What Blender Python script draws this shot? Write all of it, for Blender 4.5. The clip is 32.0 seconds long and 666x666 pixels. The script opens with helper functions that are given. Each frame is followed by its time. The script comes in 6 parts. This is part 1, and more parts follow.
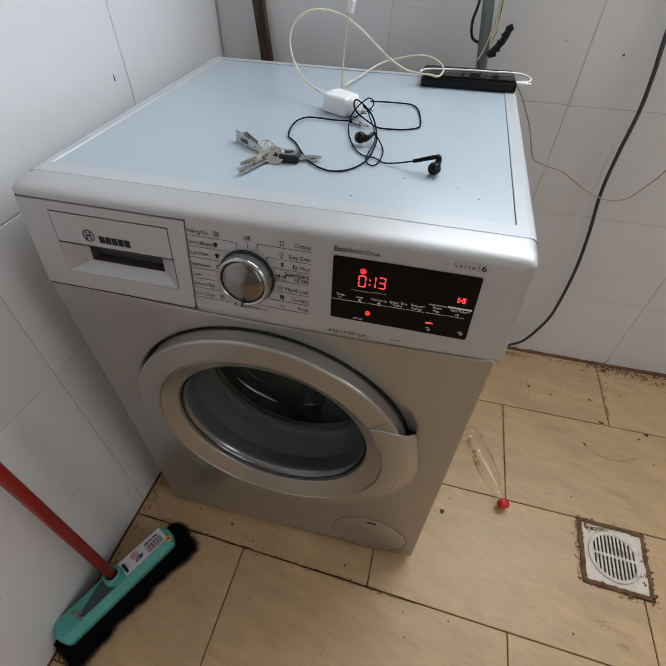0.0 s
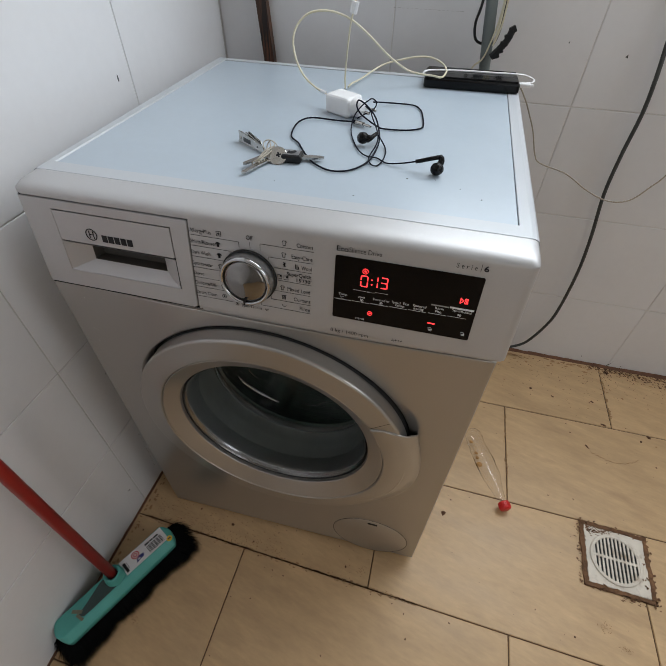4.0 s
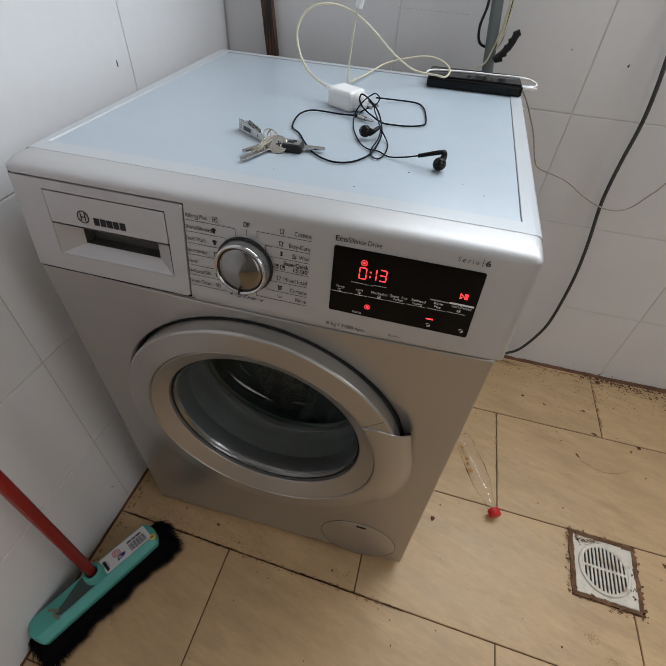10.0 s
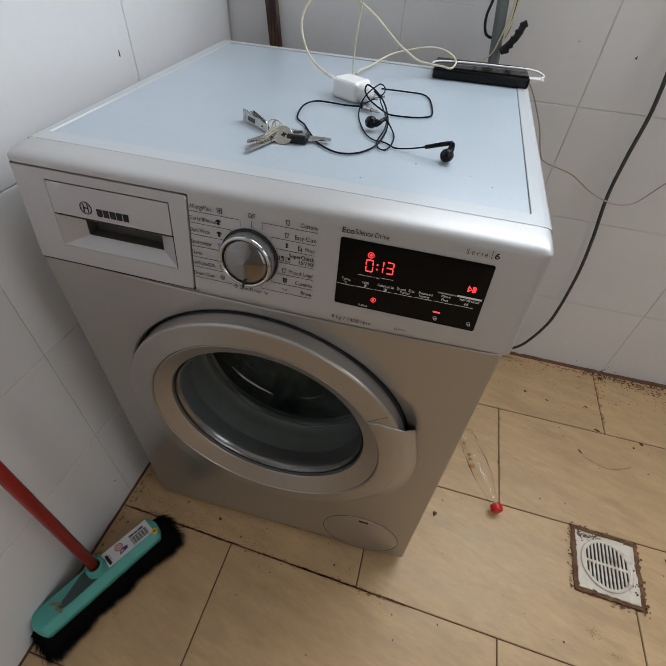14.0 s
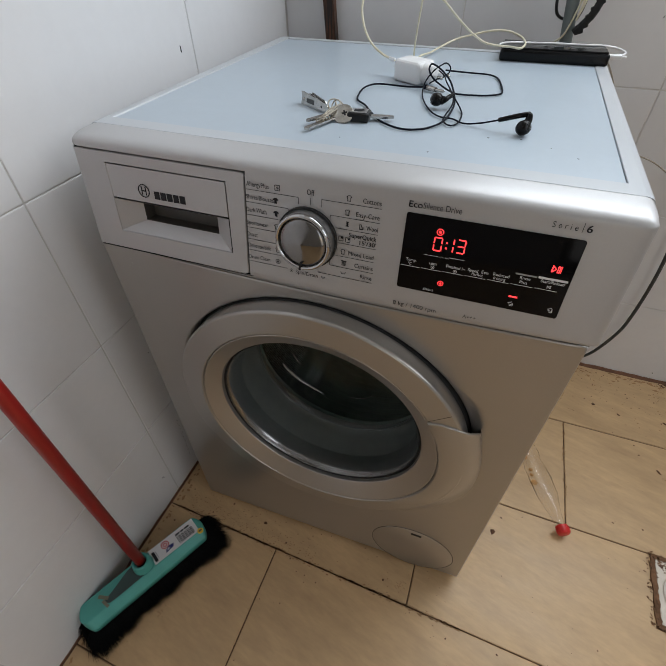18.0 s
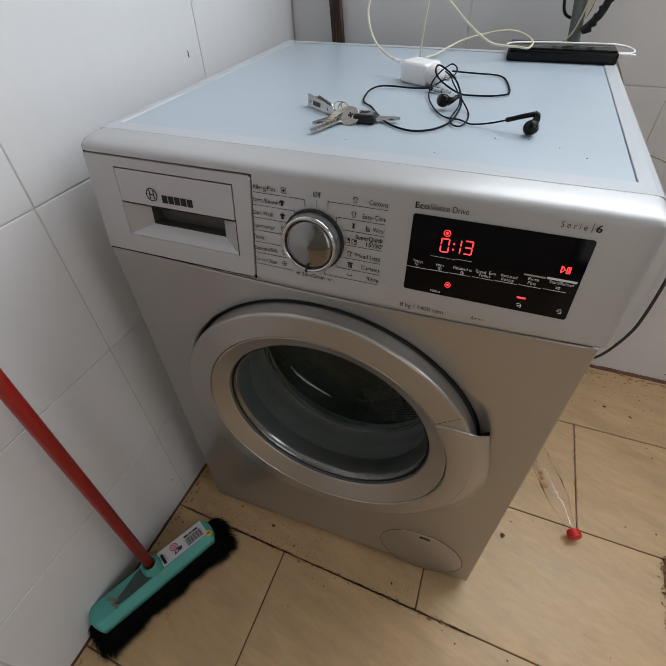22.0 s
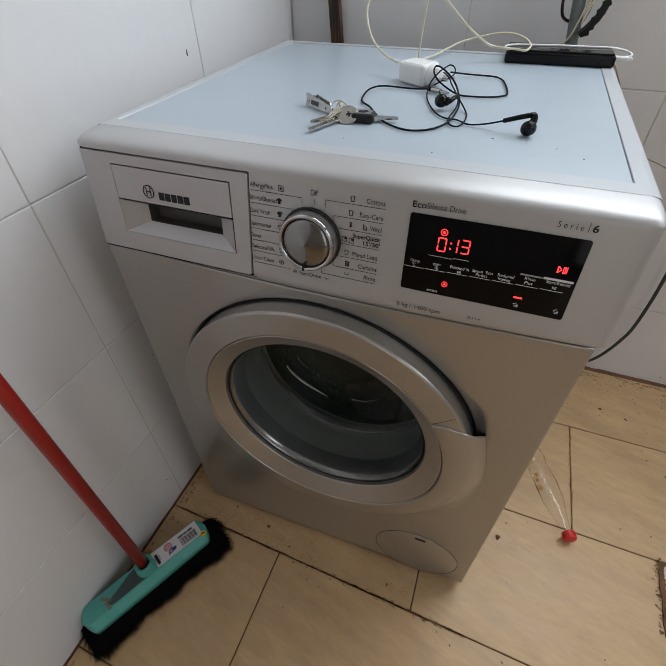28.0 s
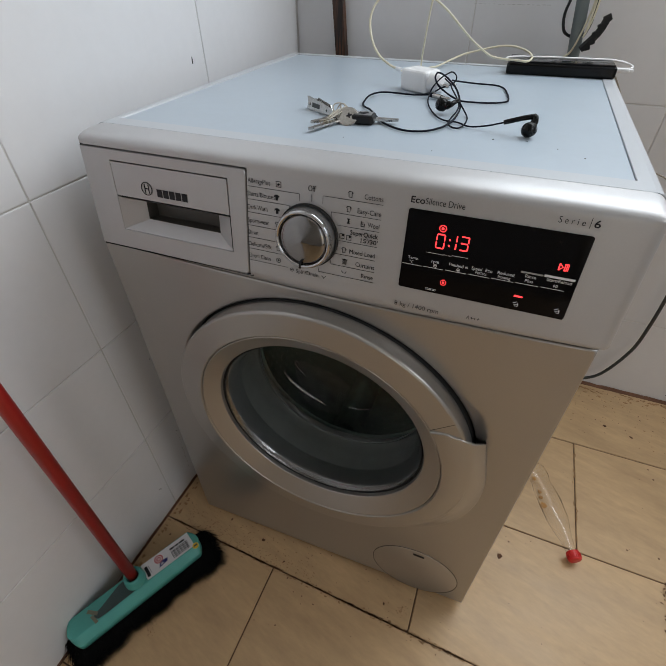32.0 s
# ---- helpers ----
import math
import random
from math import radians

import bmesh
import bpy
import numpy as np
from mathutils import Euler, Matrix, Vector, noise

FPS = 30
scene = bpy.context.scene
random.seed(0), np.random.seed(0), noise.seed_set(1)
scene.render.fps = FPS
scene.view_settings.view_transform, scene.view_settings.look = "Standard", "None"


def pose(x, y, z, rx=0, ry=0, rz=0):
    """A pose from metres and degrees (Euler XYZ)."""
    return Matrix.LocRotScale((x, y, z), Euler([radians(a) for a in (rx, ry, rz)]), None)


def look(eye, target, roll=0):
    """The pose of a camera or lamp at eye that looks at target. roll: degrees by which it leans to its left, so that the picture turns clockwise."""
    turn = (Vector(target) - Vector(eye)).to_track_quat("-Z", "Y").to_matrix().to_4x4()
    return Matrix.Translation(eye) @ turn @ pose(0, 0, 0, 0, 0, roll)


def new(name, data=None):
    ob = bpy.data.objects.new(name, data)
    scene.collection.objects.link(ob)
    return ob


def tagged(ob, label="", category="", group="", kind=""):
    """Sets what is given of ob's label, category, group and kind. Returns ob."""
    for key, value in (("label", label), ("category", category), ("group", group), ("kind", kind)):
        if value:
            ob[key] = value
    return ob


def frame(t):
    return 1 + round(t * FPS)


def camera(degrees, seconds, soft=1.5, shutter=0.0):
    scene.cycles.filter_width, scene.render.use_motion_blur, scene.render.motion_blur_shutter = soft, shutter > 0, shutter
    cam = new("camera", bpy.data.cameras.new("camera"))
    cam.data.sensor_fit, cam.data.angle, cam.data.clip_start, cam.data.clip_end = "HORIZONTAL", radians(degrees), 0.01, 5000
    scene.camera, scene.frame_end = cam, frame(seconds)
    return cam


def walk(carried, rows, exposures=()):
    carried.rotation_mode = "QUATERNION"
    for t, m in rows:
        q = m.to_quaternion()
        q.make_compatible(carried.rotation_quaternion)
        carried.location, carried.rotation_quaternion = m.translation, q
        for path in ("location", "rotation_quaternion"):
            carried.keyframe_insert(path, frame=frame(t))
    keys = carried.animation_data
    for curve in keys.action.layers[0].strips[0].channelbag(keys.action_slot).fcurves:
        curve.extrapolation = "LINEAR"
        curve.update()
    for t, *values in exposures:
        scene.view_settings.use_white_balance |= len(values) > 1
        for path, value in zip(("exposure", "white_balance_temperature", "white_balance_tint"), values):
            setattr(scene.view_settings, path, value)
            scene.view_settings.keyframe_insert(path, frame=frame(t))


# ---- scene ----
cam = camera(75.2, 32.0, soft=0.75, shutter=0.5)
PATH = [
    (0, (0.489, -0.366, 1.096), (0.17, 0.992, -0.337), 1.0),
    (0.5, (0.488, -0.367, 1.095), (0.168, 0.992, -0.337), 1.0),
    (1, (0.487, -0.367, 1.095), (0.165, 0.99, -0.338), 1.1),
    (1.5, (0.488, -0.367, 1.095), (0.161, 0.99, -0.337), 1.1),
    (2, (0.486, -0.368, 1.095), (0.157, 0.989, -0.337), 1.2),
    (2.5, (0.486, -0.368, 1.095), (0.158, 0.99, -0.335), 1.2),
    (3, (0.488, -0.367, 1.095), (0.16, 0.992, -0.335), 1.1),
    (3.5, (0.488, -0.367, 1.095), (0.161, 0.993, -0.335), 1.1),
    (5.5, (0.495, -0.367, 1.093), (0.161, 0.995, -0.332), 0.7),
    (6, (0.493, -0.367, 1.094), (0.16, 0.996, -0.331), 0.8),
    (6.5, (0.493, -0.368, 1.093), (0.158, 0.996, -0.332), 0.7),
    (7, (0.493, -0.366, 1.087), (0.158, 0.999, -0.336), 0.8),
    (7.5, (0.487, -0.371, 1.084), (0.154, 0.997, -0.336), 1.3),
    (8, (0.486, -0.37, 1.08), (0.168, 1.004, -0.338), 2.8),
    (8.5, (0.488, -0.366, 1.076), (0.177, 1.014, -0.338), 3.1),
    (9, (0.486, -0.368, 1.075), (0.181, 1.015, -0.336), 3.4),
    (9.5, (0.485, -0.369, 1.076), (0.186, 1.015, -0.336), 3.8),
    (10, (0.486, -0.369, 1.076), (0.188, 1.017, -0.335), 3.9),
    (10.5, (0.484, -0.369, 1.076), (0.189, 1.019, -0.333), 3.9),
    (11, (0.484, -0.369, 1.076), (0.188, 1.018, -0.333), 3.9),
    (11.5, (0.484, -0.369, 1.076), (0.187, 1.019, -0.333), 4.0),
    (12, (0.483, -0.37, 1.076), (0.185, 1.019, -0.332), 4.1),
    (12.5, (0.482, -0.369, 1.075), (0.182, 1.016, -0.336), 4.0),
    (13, (0.484, -0.368, 1.073), (0.185, 1.013, -0.343), 3.9),
    (13.5, (0.483, -0.369, 1.073), (0.185, 1.01, -0.345), 4.0),
    (14, (0.48, -0.369, 1.07), (0.185, 1.004, -0.355), 4.1),
    (14.5, (0.478, -0.376, 1.069), (0.181, 0.997, -0.355), 4.2),
    (16.5, (0.462, -0.368, 1.024), (0.018, 0.991, -0.374), 1.1),
    (17, (0.463, -0.367, 1.023), (0.003, 0.991, -0.371), 0.5),
    (17.5, (0.464, -0.368, 1.023), (-0.015, 0.99, -0.365), -0.0),
    (18, (0.464, -0.368, 1.024), (-0.04, 0.982, -0.363), -0.7),
    (18.5, (0.464, -0.368, 1.024), (-0.056, 0.977, -0.362), -1.2),
    (19, (0.465, -0.368, 1.024), (-0.067, 0.974, -0.361), -1.6),
    (19.5, (0.464, -0.368, 1.023), (-0.072, 0.974, -0.359), -1.8),
    (20, (0.465, -0.368, 1.023), (-0.077, 0.975, -0.357), -1.9),
    (20.5, (0.465, -0.368, 1.023), (-0.08, 0.975, -0.355), -2.1),
    (21, (0.466, -0.368, 1.023), (-0.081, 0.975, -0.355), -2.1),
    (21.5, (0.465, -0.368, 1.023), (-0.078, 0.975, -0.356), -2.0),
    (22, (0.465, -0.367, 1.023), (-0.076, 0.977, -0.355), -1.9),
    (22.5, (0.466, -0.367, 1.023), (-0.075, 0.979, -0.354), -1.9),
    (23, (0.465, -0.368, 1.023), (-0.076, 0.978, -0.354), -1.9),
    (23.5, (0.465, -0.368, 1.023), (-0.076, 0.978, -0.353), -1.9),
    (24, (0.466, -0.368, 1.023), (-0.076, 0.978, -0.354), -2.0),
    (24.5, (0.465, -0.368, 1.023), (-0.075, 0.979, -0.353), -1.9),
    (25, (0.465, -0.369, 1.023), (-0.076, 0.979, -0.352), -2.0),
    (25.5, (0.466, -0.368, 1.022), (-0.076, 0.979, -0.353), -2.0),
    (27.5, (0.466, -0.368, 1.021), (-0.065, 0.984, -0.353), -1.4),
    (28, (0.466, -0.368, 1.02), (-0.064, 0.986, -0.353), -1.1),
    (28.5, (0.469, -0.369, 1.011), (-0.057, 0.988, -0.361), -1.1),
    (29, (0.471, -0.368, 1.001), (-0.054, 0.99, -0.37), -1.1),
    (29.5, (0.479, -0.373, 0.999), (-0.051, 0.992, -0.363), -0.9),
    (30, (0.476, -0.371, 0.999), (-0.066, 1.005, -0.347), -0.6),
    (30.5, (0.475, -0.372, 0.999), (-0.07, 1.016, -0.333), -0.3),
    (31, (0.476, -0.371, 0.999), (-0.074, 1.024, -0.325), -0.2),
    (31.5, (0.475, -0.371, 0.998), (-0.08, 1.029, -0.317), -0.3),
    (32, (0.475, -0.371, 0.998), (-0.088, 1.03, -0.313), -0.5),
]
walk(cam, [(t, look(eye, target, roll)) for t, eye, target, roll in PATH])


# ---- world, window light, exposure ----
world = bpy.data.worlds.new("world")
scene.world = world
world.use_nodes = True
_wn = world.node_tree.nodes
_sky = _wn.new("ShaderNodeTexSky")
_sky.sky_type = "NISHITA"
_sky.sun_disc = False
_sky.sun_elevation = radians(40)
_sky.sun_rotation = radians(150)
_wn["Background"].inputs[1].default_value = 0.1
world.node_tree.links.new(_sky.outputs[0], _wn["Background"].inputs[0])


def area_lamp(name, eye, target, sx, sy, power, colour):
    d = bpy.data.lights.new(name, "AREA")
    d.shape, d.size, d.size_y, d.energy, d.color = "RECTANGLE", sx, sy, power, colour
    ob = new(name, d)
    ob.matrix_world = look(eye, target)
    return ob


# daylight entering by the window high in the wall behind the machine
area_lamp("window_daylight", (1.05, 0.745, 1.81), (0.85, -0.6, 0.9), 1.3, 1.08, 29, (0.89, 0.955, 1.0))
# and by the window in the wall to the right
area_lamp("side_window_daylight", (2.43, -0.40, 1.80), (0.1, -0.05, 0.6), 1.0, 0.85, 8, (0.94, 0.975, 1.0))
# and a little more by the open doorway across the room
area_lamp("doorway_daylight", (1.45, -2.47, 1.03), (0.75, 0.2, 0.6), 0.8, 1.95, 3.5, (0.98, 0.98, 0.97))
scene.view_settings.exposure = -0.25


# ---- materials ----
def material(name, colour, rough=0.5, metal=0.0, spread=0.0, scale=8.0, fine=0.0, fine_scale=120.0, bump=0.0,
             stretch=(1, 1, 1), turn=0.0, stain=None, stain_at=(0.55, 0.75), stain_scale=4.0, rough_spread=0.0,
             each=0.0, spec=0.5, coat=0.0, mottle=0.0, mottle_scale=12.0):
    """A principled surface: two scales of colour variation, stains, relief, and a little difference from piece to piece."""
    m = bpy.data.materials.new(name)
    m.use_nodes = True
    nt = m.node_tree
    n, link = nt.nodes, nt.links.new
    b = n["Principled BSDF"]
    b.inputs["Roughness"].default_value = rough
    b.inputs["Metallic"].default_value = metal
    b.inputs["Specular IOR Level"].default_value = spec
    b.inputs["Coat Weight"].default_value = coat
    geo = n.new("ShaderNodeNewGeometry")
    mp = n.new("ShaderNodeMapping")
    mp.inputs["Rotation"].default_value = (0, 0, radians(turn))
    link(geo.outputs["Position"], mp.inputs["Vector"])
    drawn = n.new("ShaderNodeMapping")
    drawn.inputs["Scale"].default_value = stretch
    link(mp.outputs["Vector"], drawn.inputs["Vector"])
    vec = drawn.outputs["Vector"]
    if each:
        info = n.new("ShaderNodeObjectInfo")
        add = n.new("ShaderNodeVectorMath")
        add.operation = "MULTIPLY_ADD"
        add.inputs[1].default_value = (37.0, 53.0, 71.0)
        link(info.outputs["Random"], add.inputs[0])
        link(vec, add.inputs[2])
        vec = add.outputs[0]

    def noise_tex(sc, detail=5.0):
        t = n.new("ShaderNodeTexNoise")
        t.inputs["Scale"].default_value = sc
        t.inputs["Detail"].default_value = detail
        t.inputs["Roughness"].default_value = 0.6
        link(vec, t.inputs["Vector"])
        return t.outputs["Fac"]

    def ranged(src, lo, hi, a=0.25, z=0.75):
        r = n.new("ShaderNodeMapRange")
        r.inputs["From Min"].default_value, r.inputs["From Max"].default_value = a, z
        r.inputs["To Min"].default_value, r.inputs["To Max"].default_value = lo, hi
        link(src, r.inputs["Value"])
        return r.outputs["Result"]

    def times(a, bb):
        k = n.new("ShaderNodeMath")
        k.operation = "MULTIPLY"
        link(a, k.inputs[0])
        link(bb, k.inputs[1])
        return k.outputs[0]

    big, small = noise_tex(scale), noise_tex(fine_scale, 3.0)
    value = times(ranged(big, 1 - spread, 1 + spread), ranged(small, 1 - fine, 1 + fine))
    if mottle:
        cloud = n.new("ShaderNodeTexNoise")
        cloud.inputs["Scale"].default_value = mottle_scale
        cloud.inputs["Detail"].default_value = 9.0
        cloud.inputs["Roughness"].default_value = 0.68
        link(vec, cloud.inputs["Vector"])
        value = times(value, ranged(cloud.outputs["Fac"], 1 - mottle, 1 + mottle * 0.7, 0.32, 0.68))
    if each:
        value = times(value, ranged(info.outputs["Random"], 1 - each, 1 + each, 0, 1))
    rgb = n.new("ShaderNodeVectorMath")
    rgb.operation = "SCALE"
    rgb.inputs[0].default_value = colour
    link(value, rgb.inputs["Scale"])
    out = rgb.outputs[0]
    if stain:
        mx = n.new("ShaderNodeMix")
        mx.data_type = "RGBA"
        link(ranged(noise_tex(stain_scale, 8.0), 0, 1, *stain_at), mx.inputs["Factor"])
        link(out, mx.inputs["A"])
        mx.inputs["B"].default_value = (*stain, 1)
        out = mx.outputs["Result"]
    link(out, b.inputs["Base Color"])
    if rough_spread:
        link(ranged(big, rough - rough_spread, rough + rough_spread), b.inputs["Roughness"])
    if bump:
        bp = n.new("ShaderNodeBump")
        bp.inputs["Strength"].default_value = bump
        bp.inputs["Distance"].default_value = 0.002
        link(small, bp.inputs["Height"])
        link(bp.outputs["Normal"], b.inputs["Normal"])
    return m


def glowing(name, colour, strength):
    m = bpy.data.materials.new(name)
    m.use_nodes = True
    b = m.node_tree.nodes["Principled BSDF"]
    b.inputs["Base Color"].default_value = (*colour, 1)
    b.inputs["Emission Color"].default_value = (*colour, 1)
    b.inputs["Emission Strength"].default_value = strength
    return m


def clear(name, tint, ior=1.45, rough=0.02, gloss=0.0):
    """Thin clear sheet: lets light straight through and mirrors by Fresnel, with a little gloss all over."""
    m = bpy.data.materials.new(name)
    m.use_nodes = True
    nt = m.node_tree
    n, link = nt.nodes, nt.links.new
    n.remove(n["Principled BSDF"])
    t, g, f, mx = n.new("ShaderNodeBsdfTransparent"), n.new("ShaderNodeBsdfGlossy"), n.new("ShaderNodeFresnel"), n.new("ShaderNodeMixShader")
    t.inputs[0].default_value = (*tint, 1)
    g.inputs["Roughness"].default_value = rough
    f.inputs["IOR"].default_value = ior
    add = n.new("ShaderNodeMath")
    add.operation, add.use_clamp = "ADD", True
    add.inputs[1].default_value = gloss
    link(f.outputs[0], add.inputs[0])
    link(add.outputs[0], mx.inputs[0])
    link(t.outputs[0], mx.inputs[1])
    link(g.outputs[0], mx.inputs[2])
    link(mx.outputs[0], n["Material Output"].inputs[0])
    return m


M_WALL_TILE = material("white glazed wall tile", (0.735, 0.73, 0.745), 0.22, spread=0.035, scale=3.5, fine=0.012, fine_scale=60, bump=0.03, each=0.012, rough_spread=0.06)
M_JOINT = material("reddish brown mortar", (0.15, 0.07, 0.04), 0.9, spread=0.35, scale=25, bump=0.4)
M_STAIN = material("brown floor stain", (0.34, 0.195, 0.09), 0.85, spread=0.25, scale=60)
M_PENCIL = material("grey pencil line", (0.42, 0.41, 0.40), 0.8)
M_BACK_GROUT = material("pale wall grout", (0.68, 0.66, 0.64), 0.8, spread=0.15, scale=16)
M_WALL_GROUT = material("wall grout", (0.58, 0.567, 0.545), 0.8, spread=0.12, scale=14)
M_GREY_PAINT = material("taupe wall paint", (0.33, 0.295, 0.26), 0.8, spread=0.06, scale=3, bump=0.1)
M_PLASTER = material("grey-white plaster", (0.60, 0.595, 0.58), 0.8, spread=0.05, scale=3, bump=0.1)
M_CEILING = material("white ceiling paint", (0.82, 0.815, 0.80), 0.85, spread=0.03, scale=3, bump=0.05)
M_FLOOR_TILE = material("beige stone-look floor tile", (0.535, 0.353, 0.185), 0.43, mottle=0.10, mottle_scale=9, spread=0.10, scale=4, fine=0.06, fine_scale=38, stretch=(1, 3.6, 1), turn=14, bump=0.03, each=0.04, stain=(0.33, 0.205, 0.105), stain_at=(0.57, 0.95), stain_scale=5, rough_spread=0.08)
M_FLOOR_GROUT = material("dirty dark floor grout", (0.12, 0.068, 0.036), 0.9, spread=0.5, scale=30, bump=0.4)
M_DIRT = material("brown dirt", (0.115, 0.054, 0.027), 0.95, spread=0.4, scale=60, bump=0.5)
M_STEEL = material("silver painted sheet steel", (0.424, 0.404, 0.384), 0.275, metal=0.73, spread=0.03, scale=6, fine=0.02, fine_scale=500, bump=0.02)
M_PANEL = material("silver painted plastic", (0.50, 0.492, 0.497), 0.42, metal=0.45, spread=0.02, scale=8, fine=0.02, fine_scale=600, bump=0.02)
M_TOP = material("pale blue-grey laminate", (0.40, 0.465, 0.53), 0.30, spread=0.05, scale=5, fine=0.015, fine_scale=90, bump=0.03, spec=0.95)
M_TRIM = material("pale silver top trim", (0.465, 0.485, 0.515), 0.30, spread=0.03, scale=7, fine=0.01, fine_scale=200, spec=0.95)
# Near-black for seams, and for shade in gaps that is put into the colour.
M_GAP = material("black gap", (0.015, 0.015, 0.015), 0.7, spread=0.2, scale=30)
M_PRINT = material("dark grey print", (0.02, 0.02, 0.023), 0.6, spec=0.2)
M_PRINT_LIGHT = material("white print", (0.75, 0.75, 0.76), 0.6)
M_DISPLAY = material("glossy black display glass", (0.003, 0.003, 0.004), 0.06, spec=0.22)
M_GLOSS_BLACK = material("glossy black plastic", (0.003, 0.003, 0.0035), 0.16, spread=0.1, scale=40, spec=0.22)
M_BLACK = material("matt black plastic", (0.012, 0.012, 0.013), 0.42, spread=0.15, scale=40, spec=0.3)
M_CHROME = material("polished chrome", (0.50, 0.50, 0.51), 0.05, metal=1.0, spread=0.01)
M_BRUSHED = material("spun metal knob face", (0.27, 0.265, 0.265), 0.10, metal=1.0, spread=0.06, scale=200)
_tan = M_BRUSHED.node_tree.nodes.new("ShaderNodeTangent")
_tan.direction_type, _tan.axis = "RADIAL", "Z"
M_BRUSHED.node_tree.links.new(_tan.outputs[0], M_BRUSHED.node_tree.nodes["Principled BSDF"].inputs["Tangent"])
M_BRUSHED.node_tree.nodes["Principled BSDF"].inputs["Anisotropic"].default_value = 0.96
M_BRUSHED.node_tree.nodes["Principled BSDF"].inputs["Anisotropic Rotation"].default_value = 0.25
M_RUBBER = material("grey rubber gasket", (0.325, 0.33, 0.32), 0.42, spread=0.12, scale=12, fine=0.05, fine_scale=70)
M_DRUM = material("wet stainless steel drum", (0.27, 0.36, 0.31), 0.36, metal=0.35, spread=0.35, scale=18)
M_SLOT = material("shaded dark plastic", (0.085, 0.078, 0.070), 0.5, spread=0.1, scale=30)
# Paler than the drum: the highlight on each dimple is in the colour.
M_DIMPLE_GLINT = material("pressed dimple with highlight", (0.42, 0.50, 0.45), 0.32, metal=0.45, spread=0.3, scale=60)
# Paler than the drum: reflected light on one wall panel, put into the colour.
M_WALL_GLINT = material("pale steel with reflection", (0.66, 0.70, 0.67), 0.30, metal=0.45, spread=0.6, scale=40)
# Near-black for holes and tub: the shade inside them is in the colour.
M_HOLE_SHADE = material("black shade of drum holes and tub", (0.008, 0.008, 0.008), 0.8)
M_GLASS = clear("door glass", (0.82, 0.86, 0.855), 1.32, 0.10, 0.012)
M_GLASS_RIM = clear("thick glass rim", (0.80, 0.83, 0.84), 1.8, 0.20, 0.20)
# Glossy surface of the added streaks that imitate reflections in the bowl.
M_GLINT = clear("glossy reflection glint", (0.86, 0.88, 0.90), 1.6, 0.12, 0.30)
# Opaque grey for the bowl's edge, with its highlight put into the colour.
M_EDGE = material("glass edge highlight", (0.20, 0.22, 0.22), 0.12, spread=0.1, scale=40)
M_RED = material("red painted steel tube", (0.33, 0.014, 0.012), 0.38, spread=0.12, scale=20)
M_TEAL = material("teal plastic", (0.080, 0.355, 0.31), 0.4, spread=0.1, scale=25)
M_DARK_INLAY = material("dark green-grey plastic", (0.035, 0.06, 0.058), 0.5, spread=0.2, scale=30)
M_BRISTLE = material("black nylon bristle", (0.005, 0.005, 0.005), 0.8, spread=0.3, scale=50, spec=0.05)
M_LABEL = material("white paper label", (0.68, 0.67, 0.68), 0.6, spread=0.04, scale=40)
M_WHITE = material("white glossy plastic", (0.78, 0.78, 0.79), 0.25, spread=0.02, scale=30)
M_CREAM = material("yellowed white cable", (0.66, 0.61, 0.46), 0.45, spread=0.14, scale=60)
M_STRING = material("grubby cotton string", (0.44, 0.40, 0.33), 0.8, spread=0.25, scale=120)
M_THINWIRE = material("dusty beige wire", (0.34, 0.30, 0.245), 0.6, spread=0.15, scale=50)
M_CORD = material("dark grey mains cord", (0.045, 0.05, 0.05), 0.45, spread=0.15, scale=40)
M_EAR = material("black navy earphone cord", (0.006, 0.008, 0.015), 0.6, spec=0.1)
M_NICKEL = material("worn nickel", (0.50, 0.485, 0.46), 0.22, metal=1.0, spread=0.2, scale=150)
M_WOOD = material("dark brown wood", (0.085, 0.034, 0.016), 0.45, spread=0.75, scale=30, fine=0.6, fine_scale=70, stretch=(6, 6, 0.35), stain=(0.014, 0.007, 0.005), stain_at=(0.46, 0.56), stain_scale=28)
M_PIPE = material("grey plastic pipe", (0.15, 0.175, 0.175), 0.4, spread=0.08, scale=20)
M_PET = clear("clear bottle plastic", (0.99, 0.985, 0.98), 1.04, 0.10, 0.045)
M_PANE = clear("window glass", (0.97, 0.98, 0.98), 1.45, 0.01)
M_CAP = material("red bottle cap", (0.62, 0.022, 0.02), 0.4)
M_RESIDUE = material("amber residue", (0.40, 0.19, 0.045), 0.5, spread=0.3, scale=80)
M_DRAIN = material("off-white dirty plastic", (0.68, 0.61, 0.52), 0.5, spread=0.14, scale=20, stain=(0.26, 0.16, 0.09), stain_at=(0.52, 0.74), stain_scale=26)
M_RED_LED = glowing("red led", (1.0, 0.045, 0.05), 2.1)
M_TAPE = material("brown parcel tape", (0.17, 0.16, 0.11), 0.35, spread=0.25, scale=60)
M_SATIN = material("satin silver knob side", (0.40, 0.40, 0.41), 0.28, metal=0.9, spread=0.03, scale=30)
M_RIM_DIRT = material("damp brown dirt", (0.155, 0.076, 0.036), 0.9, spread=0.5, scale=55, fine=0.3, fine_scale=200, bump=0.6)
M_BLUE_INK = material("blue ink", (0.02, 0.03, 0.16), 0.6)
M_RED_INK = material("red ink", (0.5, 0.03, 0.04), 0.6)
M_YELLOW_INK = material("yellow ink", (0.75, 0.5, 0.04), 0.6)


